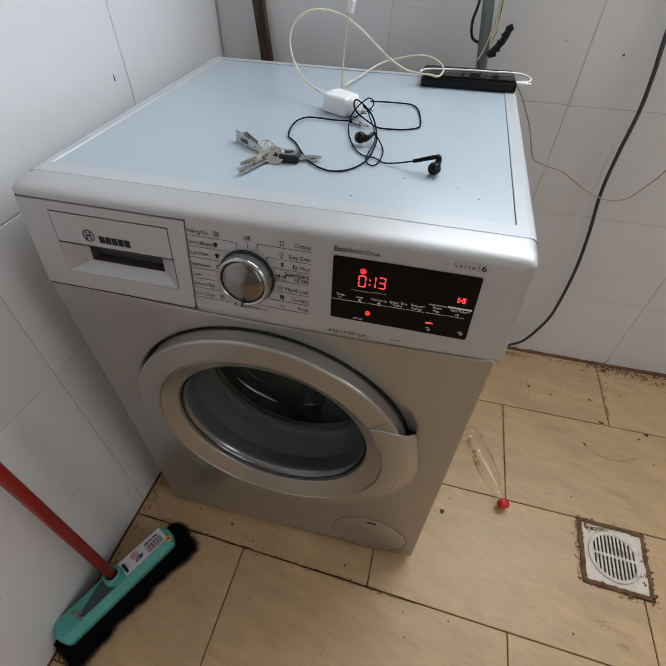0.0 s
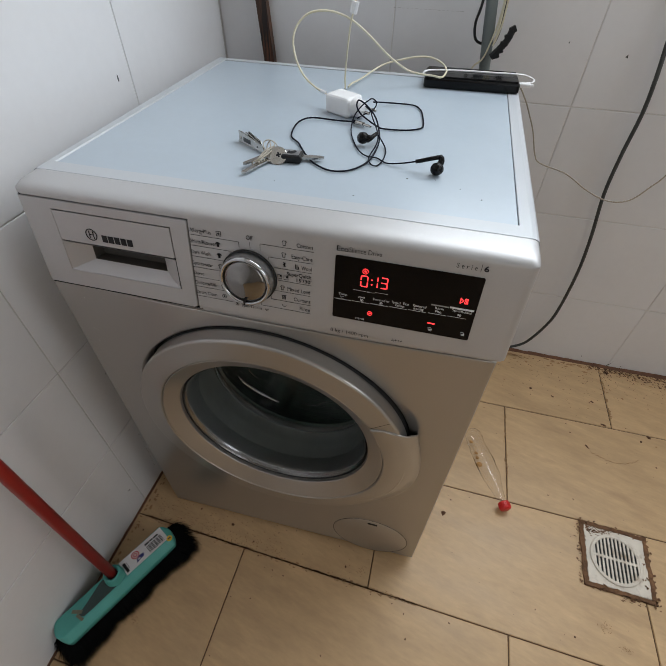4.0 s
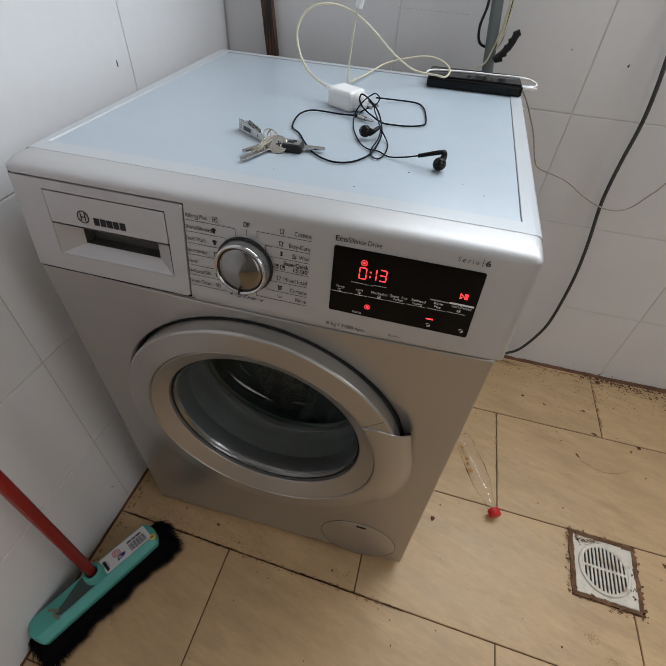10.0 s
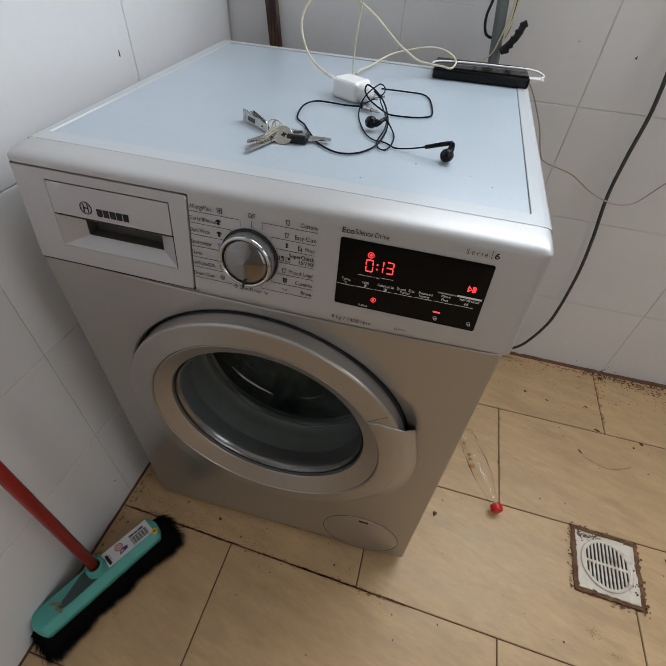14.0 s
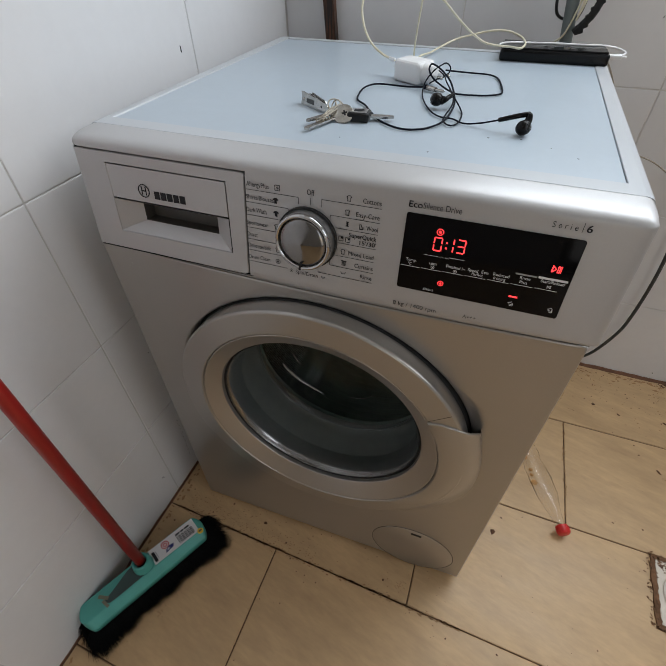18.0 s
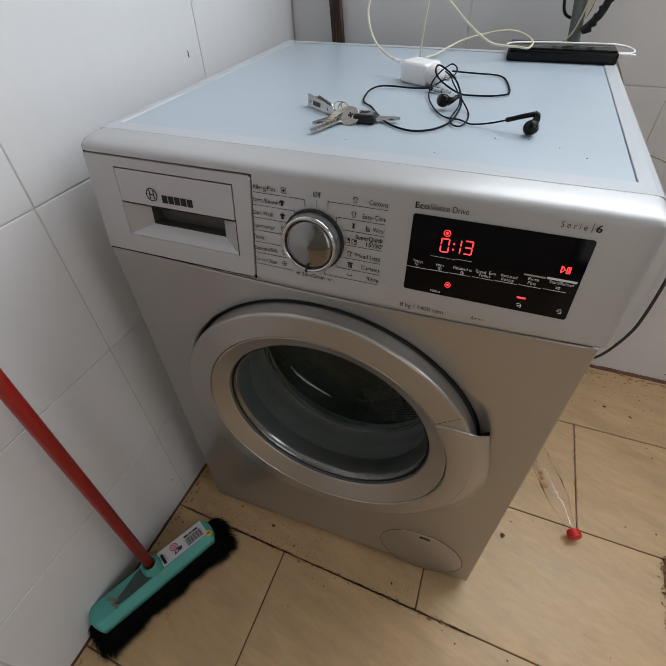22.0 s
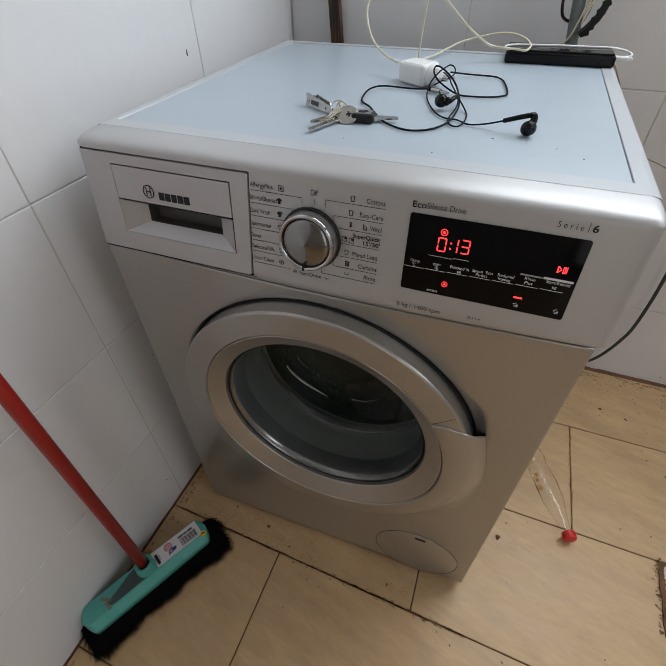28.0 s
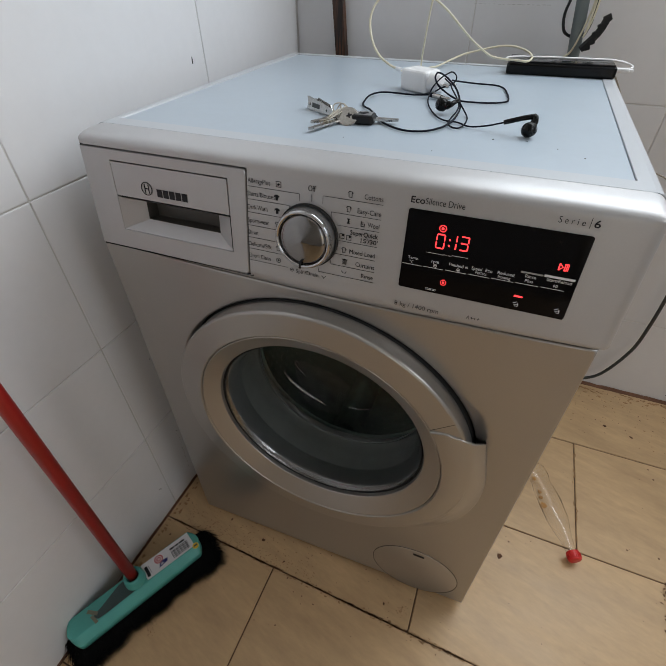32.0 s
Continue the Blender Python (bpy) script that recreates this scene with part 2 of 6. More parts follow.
# ---- building helpers ----
def part(name, bm, mat, parent=None, label="", smooth=False):
    me = bpy.data.meshes.new(name)
    bm.normal_update()
    bm.to_mesh(me)
    bm.free()
    if smooth:
        me.polygons.foreach_set("use_smooth", [True] * len(me.polygons))
    me.materials.append(mat)
    ob = new(name, me)
    ob.parent = parent
    return tagged(ob, label)


def thing(name, label, category, group="", kind="", at=None):
    ob = new(name)
    ob.empty_display_size = 0.05
    if at is not None:
        ob.matrix_world = at
    return tagged(ob, label, category, group, kind)


def box(bm, x0, x1, y0, y1, z0, z1, bevel=0.0, seg=2, m=None):
    r = bmesh.ops.create_cube(bm, size=1.0)
    vs = r["verts"]
    for v in vs:
        v.co = Vector(((x0 + x1) / 2 + v.co.x * (x1 - x0), (y0 + y1) / 2 + v.co.y * (y1 - y0), (z0 + z1) / 2 + v.co.z * (z1 - z0)))
    if bevel:
        es = list({e for v in vs for e in v.link_edges})
        g = bmesh.ops.bevel(bm, geom=es, offset=bevel, segments=seg, affect="EDGES", profile=0.5)
        vs = list({v for f in g["faces"] for v in f.verts} | {v for v in vs if v.is_valid})
    if m is not None:
        bmesh.ops.transform(bm, matrix=m, verts=vs)
    return bm


def boxed(*a, **k):
    return box(bmesh.new(), *a, **k)


def rings(bm, rows, close_u=True, cap_start=False, cap_end=False):
    """Skin over rows of points, every row of the same length."""
    made = [[bm.verts.new(p) for p in row] for row in rows]
    n = len(made[0])
    for a, b in zip(made, made[1:]):
        for i in range(n if close_u else n - 1):
            j = (i + 1) % n
            bm.faces.new((a[i], a[j], b[j], b[i]))
    if cap_start:
        bm.faces.new(list(reversed(made[0])))
    if cap_end:
        bm.faces.new(made[-1])
    bmesh.ops.recalc_face_normals(bm, faces=bm.faces)
    return bm


def hold(rows, k, d=0.0007):
    """Two rows more between rows k and k + 1, close to each, so that the face between them stays flat."""
    new_a, new_b = [], []
    for p, q in zip(rows[k], rows[k + 1]):
        p, q = Vector(p), Vector(q)
        f = min(d / max((q - p).length, 1e-6), 0.3)
        new_a.append(p.lerp(q, f))
        new_b.append(q.lerp(p, f))
    rows[k + 1:k + 1] = [new_a, new_b]


def facing(bm, point):
    """Turn every face towards a point."""
    p = Vector(point)
    bm.normal_update()
    for f in bm.faces:
        if f.normal.dot(p - f.calc_center_median()) < 0:
            f.normal_flip()
    return bm


def lathe(profile, m=None, n=48, cap_start=False, cap_end=False, bm=None):
    """Turn a profile of (radius, height) about local z."""
    bm = bm or bmesh.new()
    m = m or Matrix()
    rows = [[m @ Vector((r * math.cos(2 * math.pi * i / n), r * math.sin(2 * math.pi * i / n), h)) for i in range(n)] for r, h in profile]
    return rings(bm, rows, True, cap_start, cap_end)


def curve_points(pts, steps=6):
    pts = [Vector(p) for p in pts]
    out = []
    for i in range(len(pts) - 1):
        p0, p1, p2, p3 = pts[max(i - 1, 0)], pts[i], pts[i + 1], pts[min(i + 2, len(pts) - 1)]
        for k in range(steps):
            t = k / steps
            out.append(0.5 * ((2 * p1) + (p2 - p0) * t + (2 * p0 - 5 * p1 + 4 * p2 - p3) * t * t + (3 * p1 - p0 - 3 * p2 + p3) * t ** 3))
    out.append(pts[-1])
    return out


def tube(pts, r, n=8, steps=6, bm=None):
    """A round cord along a smooth line; r may be a function of 0..1."""
    bm = bm or bmesh.new()
    line = curve_points(pts, steps) if steps > 1 else [Vector(p) for p in pts]
    up = Vector((0.13, 0.21, 0.97))
    rows = []
    for i, p in enumerate(line):
        d = (line[min(i + 1, len(line) - 1)] - line[max(i - 1, 0)]).normalized()
        side = d.cross(up)
        if side.length < 1e-4:
            side = d.cross(Vector((1, 0, 0)))
        side.normalize()
        up = side.cross(d).normalized()
        rr = r(i / (len(line) - 1)) if callable(r) else r
        rows.append([p + (side * math.cos(2 * math.pi * k / n) + up * math.sin(2 * math.pi * k / n)) * rr for k in range(n)])
    return rings(bm, rows, True, True, True)


def flat(poly, m, depth=0.0004, bm=None):
    """A thin slab with the outline poly (x, y) in the plane of m."""
    bm = bm or bmesh.new()
    lo = [bm.verts.new(m @ Vector((x, y, 0))) for x, y in poly]
    hi = [bm.verts.new(m @ Vector((x, y, depth))) for x, y in poly]
    bm.faces.new(hi)
    for i in range(len(poly)):
        j = (i + 1) % len(poly)
        bm.faces.new((lo[i], lo[j], hi[j], hi[i]))
    return bm


def rect(x0, x1, y0, y1):
    return [(x0, y0), (x1, y0), (x1, y1), (x0, y1)]


def smoothstep(a, b, x):
    t = min(max((x - a) / (b - a), 0.0), 1.0)
    return t * t * (3 - 2 * t)


def writing(txt, m, width, height, mat, parent, bold=0.0, name="lettering"):
    """Raised print: txt from the origin of m along its x, as wide as given, capitals as high as given."""
    c = bpy.data.curves.new(name, "FONT")
    c.body, c.size, c.extrude, c.offset, c.resolution_u = txt, 1.0, 0.0, bold * 0.5, 3
    o = bpy.data.objects.new(name, c)
    scene.collection.objects.link(o)
    me = bpy.data.meshes.new_from_object(o.evaluated_get(bpy.context.evaluated_depsgraph_get()))
    bpy.data.objects.remove(o)
    bpy.data.curves.remove(c)
    xs = [v.co.x for v in me.vertices]
    sx = width / (max(xs) - min(xs))
    lo = min(xs)
    for v in me.vertices:
        v.co = m @ Vector(((v.co.x - lo) * sx, v.co.y * height / 0.73, 0.0003))
    me.materials.clear()
    me.materials.append(mat)
    me.name = name
    ob = new(name, me)
    ob.parent = parent
    return ob


# ---- large structure ----
X_RIGHT, Y_FRONT, Z_TOP = 2.45, -2.5, 2.55
Y_BACK = 0.757


def left_x(y):
    """The left wall stands a degree off square."""
    return -0.077 + 0.021 * y


def build_walls():
    left = tagged(part("wall_left", rings(bmesh.new(), [[(left_x(Y_FRONT) - 0.0016, Y_FRONT, 0), (left_x(Y_BACK) - 0.0016, Y_BACK, 0), (left_x(Y_BACK) - 0.0016, Y_BACK, Z_TOP), (left_x(Y_FRONT) - 0.0016, Y_FRONT, Z_TOP)],
                       [(-0.25, Y_FRONT, 0), (-0.25, Y_BACK, 0), (-0.25, Y_BACK, Z_TOP), (-0.25, Y_FRONT, Z_TOP)]], True, True, True), M_WALL_GROUT),
                  "white glazed tile wall beside the washing machine", "wall", kind="structure")
    wx0, wx1, wz0, wz1 = 0.35, 1.75, 1.22, 2.40
    wall = bmesh.new()
    for a in ((-0.25, wx0, 0, Z_TOP), (wx1, X_RIGHT + 0.15, 0, Z_TOP), (wx0, wx1, 0, wz0), (wx0, wx1, wz1, Z_TOP)):
        box(wall, a[0], a[1], Y_BACK + 0.0016, Y_BACK + 0.15, a[2], a[3])
    back = tagged(part("wall_back", wall, M_BACK_GROUT), "white glazed tile wall behind the washing machine", "wall", kind="structure")
    rw = bmesh.new()
    sy0, sy1, sz0, sz1 = -0.95, 0.15, 1.32, 2.28
    for a in ((Y_FRONT, sy0, 0, Z_TOP), (sy1, Y_BACK, 0, Z_TOP), (sy0, sy1, 0, sz0), (sy0, sy1, sz1, Z_TOP)):
        box(rw, X_RIGHT, X_RIGHT + 0.15, a[0], a[1], a[2], a[3])
    tagged(part("wall_right", rw, M_PLASTER), "plain white wall with a window", "wall", kind="structure")
    side = tagged(part("window_2", boxed(X_RIGHT + 0.085, X_RIGHT + 0.09, sy0 + 0.05, sy1 - 0.05, sz0 + 0.05, sz1 - 0.05), M_PANE), "clear window pane in a white frame", "window", kind="structure")
    side.visible_shadow = False
    f = bmesh.new()
    for a in ((sy0, sy0 + 0.05, sz0, sz1), (sy1 - 0.05, sy1, sz0, sz1), (sy0 + 0.05, sy1 - 0.05, sz0, sz0 + 0.05), (sy0 + 0.05, sy1 - 0.05, sz1 - 0.05, sz1)):
        box(f, X_RIGHT + 0.06, X_RIGHT + 0.11, a[0], a[1], a[2], a[3], 0.004)
    part("window_frame", f, M_WHITE, side)
    fw = bmesh.new()
    for a in ((-0.25, 1.0, 0, Z_TOP), (1.9, X_RIGHT + 0.15, 0, Z_TOP), (1.0, 1.9, 2.05, Z_TOP)):
        box(fw, a[0], a[1], Y_FRONT - 0.15, Y_FRONT, a[2], a[3])
    tagged(part("wall_front", fw, M_GREY_PAINT), "plain taupe wall with an open doorway", "wall", kind="structure")
    tagged(part("ceiling", boxed(-0.25, X_RIGHT + 0.15, Y_FRONT - 0.15, Y_BACK + 0.15, Z_TOP, Z_TOP + 0.1), M_CEILING), "plain white ceiling", "ceiling", kind="structure")
    win = tagged(part("window_1", boxed(wx0 + 0.05, wx1 - 0.05, Y_BACK + 0.085, Y_BACK + 0.09, wz0 + 0.05, wz1 - 0.05), M_PANE), "clear window pane in a white frame", "window", kind="structure")
    win.visible_shadow = False
    f = bmesh.new()
    for a in ((wx0, wx0 + 0.05, wz0, wz1), (wx1 - 0.05, wx1, wz0, wz1), (wx0 + 0.05, wx1 - 0.05, wz0, wz0 + 0.05), (wx0 + 0.05, wx1 - 0.05, wz1 - 0.05, wz1)):
        box(f, a[0], a[1], Y_BACK + 0.06, Y_BACK + 0.11, a[2], a[3], 0.004)
    part("window_frame", f, M_WHITE, win)
    # wall tiles: the courses that stay near, piece by piece
    zs_back = [0.0, 0.254, 0.511, 0.768, 1.025, 1.218]
    zs_left = [0.0, 0.258, 0.509, 0.766, 1.023, 1.280, 1.537]
    g = 0.0009
    cache = {}

    def tile(w, h):
        key = (round(w, 3), round(h, 3))
        if key not in cache:
            bm = boxed(0, w, 0.0, 0.003, 0, h, 0.0014, 2)
            me = bpy.data.meshes.new("tile")
            bm.to_mesh(me)
            bm.free()
            me.materials.append(M_WALL_TILE)
            cache[key] = me
        return cache[key]

    def lay(parent, us, zs, mat_of):
        for a, b in zip(us, us[1:]):
            for lo, hi in zip(zs, zs[1:]):
                ob = new("tile", tile(b - a - 2 * g, hi - lo - 2 * g))
                ob.parent = parent
                ob.matrix_world = mat_of(a + g, lo + g)

    lay(back, [-0.0605, 0.34, 0.749, 1.154, 1.56, 1.965, 2.37], zs_back, lambda u, z: pose(u, Y_BACK, z) @ pose(random.uniform(-2, 2) * 1e-4, 0, 0))
    ys = [Y_BACK - 0.004, 0.383, -0.026, -0.431, -0.838, -1.245, -1.652]
    # along the left wall u runs from the corner towards the front; local x is -y in the world
    lay(left, [Y_BACK - y for y in ys], zs_left, lambda u, z: pose(left_x(Y_BACK - u), Y_BACK - u, z) @ Matrix(((-0.021, -1, 0, 0), (-1, 0.021, 0, 0), (0, 0, 1, 0), (0, 0, 0, 1))))


def build_floor():
    base = tagged(part("floor", boxed(-0.25, X_RIGHT + 0.15, Y_FRONT - 0.15, Y_BACK + 0.15, -0.12, -0.0022), M_FLOOR_GROUT), "beige stone-look tile floor with dirty dark joints", "floor", kind="structure")
    # courses: far and near edge as y at x = 0.2 and at x = 1.1
    edges = [(0.751, 0.751), (0.509, 0.506), (0.214, 0.197), (-0.071, -0.105), (-0.375, -0.405), (-0.68, -0.71), (-0.985, -1.01), (-1.29, -1.31), (-1.60, -1.61), (-1.90, -1.91), (-2.20, -2.21), (-2.49, -2.49)]
    starts = [0.522, 0.217, 0.511, 0.211, 0.51, 0.21, 0.51, 0.21, 0.51, 0.21, 0.51]
    g = 0.0013

    def yy(e, x):
        return e[0] + (e[1] - e[0]) * (x - 0.2) / 0.9

    for (far, near), x0 in zip(zip(edges, edges[1:]), starts):
        xs = [left_x(0.3) + 0.004]
        x = x0 - 0.605
        while x < X_RIGHT:
            if x > xs[0] + 0.01:
                xs.append(x)
            x += 0.605
        xs.append(X_RIGHT)
        for a, b in zip(xs, xs[1:]):
            c = [(a + g, yy(near, a) + g), (b - g, yy(near, b) + g), (b - g, yy(far, b) - g), (a + g, yy(far, a) - g)]
            if a == xs[0]:
                c[0], c[3] = (left_x(c[0][1]) + 0.0035, c[0][1]), (left_x(c[3][1]) + 0.0035, c[3][1])
            bm = bmesh.new()
            k = 0.0012
            cx, cy = sum(p[0] for p in c) / 4, sum(p[1] for p in c) / 4
            lift = random.uniform(-0.0003, 0.0003)
            low = [(px, py, -0.006) for px, py in c]
            mid = [(px, py, -k) for px, py in c]
            top = [(px + (k if px < cx else -k), py + (k if py < cy else -k), lift) for px, py in c]
            rings(bm, [low, mid, top], True, False, True)
            part("floor_tile", bm, M_FLOOR_TILE, base)


build_walls()
build_floor()

# ---- the washing machine ----
W, D, H = 0.598, 0.59, 0.849
FRONT = -0.004
CX, CZ = 0.3035, 0.466


def seam_z(x):
    """Lower edge of the control panel: bowed, lowest in the middle."""
    return 0.7092 + 0.0085 * ((x - 0.30) / 0.296) ** 2


def foot_z(x):
    """Lower edge of the front over the sloping floor."""
    return 0.009 + 0.021 * x / W


def panel_y(z):
    return -0.007 + 0.135 * (z - 0.716)


_pn = Vector((0, -1, 0.135)).normalized()
_pu = Vector((0, 0.135, 1)).normalized()


def on_panel(x, z, lift=0.0005):
    """Frame on the face of the control panel: x along it, y up it, z out of it."""
    o = Vector((x, panel_y(z), z)) + _pn * lift
    return Matrix(((1, _pu.x, _pn.x, o.x), (0, _pu.y, _pn.y, o.y), (0, _pu.z, _pn.z, o.z), (0, 0, 0, 1)))


def door_weight(a):
    """1 where the door stands clear of the front (above), 0 where the front swells up to meet it (below)."""
    s = math.sin(a)
    return smoothstep(-0.45, 0.15, s)


def lip_r(s):
    """Inner edge of the door ring: a little wider below."""
    return 0.1860 + 0.0065 * smoothstep(-0.35, 0.6, -s)


def build_machine():
    mach = thing("washing_machine", "silver front-loading washing machine with a red lit display, running", "washing machine")
    # front sheet with the collar round the door
    n = 120
    corner = [math.atan2(z - CZ, x - CX) for x in (0.002, W - 0.002) for z in (0.022, 0.7155)]
    angs = sorted([2 * math.pi * i / n - math.pi for i in range(n)] + corner)
    bm = bmesh.new()
    rows = [[] for _ in range(11)]
    for a in angs:
        c, s = math.cos(a), math.sin(a)
        w = door_weight(a)
        dist = min([((W - 0.002 - CX) if c > 0 else (CX - 0.002)) / max(abs(c), 1e-6), ((0.7155 - CZ) if s > 0 else (CZ - 0.022)) / max(abs(s), 1e-6)])
        edge = (CX + c * dist, CZ + s * dist)
        grip = math.exp(-((a - 0.40) / 0.20) ** 2)
        r_out = 0.2268 + 0.0075 * math.exp(-((a - 2.80) / 0.35) ** 2) * w + 0.0030 * math.exp(-((a - 0.55) / 0.45) ** 2) * w + 0.040 * (1 - w)
        prof = [(r_out + 0.0008 * w, FRONT + 0.0018 * grip), (r_out - 0.0008 - 0.0142 * (1 - w), FRONT + 0.001 * w - 0.004 * (1 - w) + 0.0018 * grip), (min(0.2280, r_out - 0.0006) + 0.0108 * (1 - w), FRONT + 0.0018 * grip + 0.004 * w - 0.016 * (1 - w)), (0.2255 + 0.0022 * w, FRONT + 0.02 * w - 0.0253 * (1 - w)), (0.2215, FRONT + 0.024 * w - 0.0200 * (1 - w)), (0.2, FRONT + 0.024)]
        k = Vector((edge[0] - CX, edge[1] - CZ))
        rows[0].append((edge[0] + (0.002 if c > 0 else -0.002) * (abs(edge[0] - CX) > 0.29), FRONT + 0.012, edge[1]))
        rows[1].append((edge[0] + (0.0014 if c > 0 else -0.0014) * (abs(edge[0] - CX) > 0.29), FRONT + 0.002, edge[1]))
        rows[2].append((edge[0], FRONT, edge[1]))
        rows[3].append((CX + c * (dist - 0.0025), FRONT, CZ + s * (dist - 0.0025)))
        rows[4].append((CX + c * (r_out + 0.002 + 0.022 * grip), FRONT, CZ + s * (r_out + 0.002 + 0.022 * grip)))
        if abs(edge[1] - 0.022) < 1e-6:
            for q in range(4):
                x, y, z = rows[q][-1]
                rows[q][-1] = (x, y, foot_z(x) + (0.0025 if q == 3 else 0))
        elif abs(edge[1] - 0.7155) < 1e-6:
            for q in range(4):
                x, y, z = rows[q][-1]
                rows[q][-1] = (x, y, seam_z(x) - 0.0018 - (0.0025 if q == 3 else 0))
        for i, (r, y) in enumerate(prof):
            rows[5 + i].append((CX + c * r, y, CZ + s * r))
    hold(rows, 3, 0.0015)
    rings(bm, rows)
    part("front_panel", bm, M_STEEL, mach, "silver sheet-steel front", True)
    # sides, back, plinth
    for x0, x1 in ((0.0003, 0.012), (W - 0.012, W - 0.0003)):
        outline = [(FRONT + 0.008, 0.02), (D, 0.02), (D, H - 0.036), (0.068, H - 0.036), (0.068, 0.7160), (FRONT + 0.008, 0.7160)]
        part("side_panel", rings(bmesh.new(), [[(x, y, z) for y, z in outline] for x in (x0, x1)], True, True, True), M_STEEL, mach)
    part("back_panel", boxed(0.012, W - 0.012, D - 0.01, D - 0.002, 0.03, H - 0.03), M_STEEL, mach)
    part("base", boxed(0.012, W - 0.012, 0.02, D - 0.012, 0.022, 0.03), M_BLACK, mach)
    for x in (0.05, W - 0.05):
        for y in (0.05, D - 0.06):
            part("foot", lathe([(0.018, 0), (0.02, 0.004), (0.02, 0.012), (0.008, 0.014), (0.008, 0.024)], pose(x, y, 0.0), 20, True, True), M_BLACK, mach)
    # control panel with its rolled upper edge, left part open for the drawer
    prof = [(0.0507, 0.7175), (panel_y(0.7185) + 0.02, 0.7175), (panel_y(0.7185) + 0.003, 0.7175), (panel_y(0.72), 0.72)]
    prof += [(panel_y(z), z) for z in (0.7225, 0.74, 0.77, 0.80, 0.822, 0.833, 0.8365, 0.8395)]
    z_open = (0.7165, 0.8365)
    y1, z1 = panel_y(0.8395), 0.8395
    for i in range(1, 9):
        a = math.pi / 2 * i / 8
        prof.append((y1 + 0.0225 * (1 - math.cos(a)) ** 1.1 + 0.0012 * math.sin(a), z1 + 0.0095 * math.sin(a)))
    prof += [(0.040, H), (0.048, H), (0.0500, H), (0.0507, H - 0.0006), (0.0507, H - 0.02)]
    xs = [0.0005, 0.0014, 0.0040, 0.0100, 0.05, 0.10, 0.15, 0.20, 0.2285, 0.25, 0.30, 0.35, 0.40, 0.45, 0.50, 0.55, 0.5945, 0.6000, 0.6035, 0.6048]
    drop = [0.006, 0.0035, 0.0012] + [0] * 14 + [0.0012, 0.0035, 0.006]
    rows = []
    for x, d in zip(xs, drop):
        if x == 0.2285:
            rows.append([(0.2245 + 0.0040 * (min(max(z, 0.716), 0.8365) - 0.716) / 0.1205, y, z if z > 0.7224 else seam_z(x) + (z - 0.7175) * (0.7225 - seam_z(x)) / 0.005) for y, z in prof])
            continue
        rows.append([(x, y + d * (1 - 0.7 * smoothstep(0.8390, 0.8490, z)), (z - d * smoothstep(0.8390, 0.8490, z)) if z > 0.7224 else seam_z(x) + (z - 0.7175) * (0.7225 - seam_z(x)) / 0.005) for y, z in prof])
    bm = rings(bmesh.new(), rows, False, True, True)
    gone = [f for f in bm.faces if len(f.verts) == 4 and -1 < f.calc_center_median().x < 0.2250 and z_open[0] < f.calc_center_median().z < z_open[1] and f.calc_center_median().y < 0.03]
    bmesh.ops.delete(bm, geom=gone, context="FACES")
    cp = part("control_panel", bm, M_PANEL, mach, "silver plastic control panel with printed programmes", True)
    # top: trim frame and laminate plate
    ix0, ix1, iy0, iy1 = 0.0135, 0.585, 0.0735, 0.574
    for inner, outer in ((ix0 + 0.0003, -0.0028), (ix1 - 0.0003, 0.6060)):
        d = 1 if outer > inner else -1
        ch = 0.0014 if d < 0 else 0.0005
        sect = [(inner, H - 0.02), (inner, H - 1.6 * ch), (inner + ch * d, H - 0.0002), (outer - 0.0085 * d, H - 0.0003), (outer - 0.0042 * d, H - 0.0011), (outer - 0.0013 * d, H - 0.0032), (outer, H - 0.0065), (outer, H - 0.035)]
        lean = (-0.0005, 0.0085) if d < 0 else (0.0, 0.0)
        part("top_trim", rings(bmesh.new(), [[(x + k * (abs(x - outer) > 0.009), y, z) for x, z in sect] for y, k in zip((0.0510, D), lean)], True, True, True), M_TRIM, mach)
    part("top_trim", boxed(ix0 + 0.0085, ix1 - 0.0003, iy1 + 0.0022, D, H - 0.035, H - 0.0002, 0.0012, 2), M_TRIM, mach)
    part("top_trim", boxed(ix0 - 0.0018, ix1 + 0.0018, 0.0510, iy0 - 0.0002, H - 0.02, H - 0.00012), M_TRIM, mach)
    part("seam", boxed(ix0 - 0.002, ix1 + 0.002, iy0, iy1 + 0.002, H - 0.03, H - 0.004), M_SLOT, mach)
    def slanted(x, y):
        return x + 0.0080 * (y - iy0) / (iy1 - iy0) if x < 0.3 else x
    plate = boxed(ix0 + 0.0006, ix1 - 0.0007, iy0, iy1, H - 0.02, H - 0.0012, 0.0012, 2)
    for v in plate.verts:
        v.co.x = slanted(v.co.x, v.co.y)
    part("top_plate", plate, M_TOP, mach, "pale blue-grey laminate top")
    build_drawer(mach)
    build_dial(mach)
    build_print(cp)
    build_display(mach)
    build_door(mach)
    # service flap
    fx, fz, fr = 0.4930, 0.0945, 0.0812
    mm = Matrix(((1, 0, 0, fx), (0, 0, -1, FRONT), (0, 1, 0, fz), (0, 0, 0, 1)))
    flap = part("service_flap", lathe([(fr + 0.0016, -0.004), (fr + 0.0016, 0.0004), (fr + 0.0008, 0.0004), (fr + 0.0004, -0.002)], mm, 64), M_GAP, mach, "round service flap")
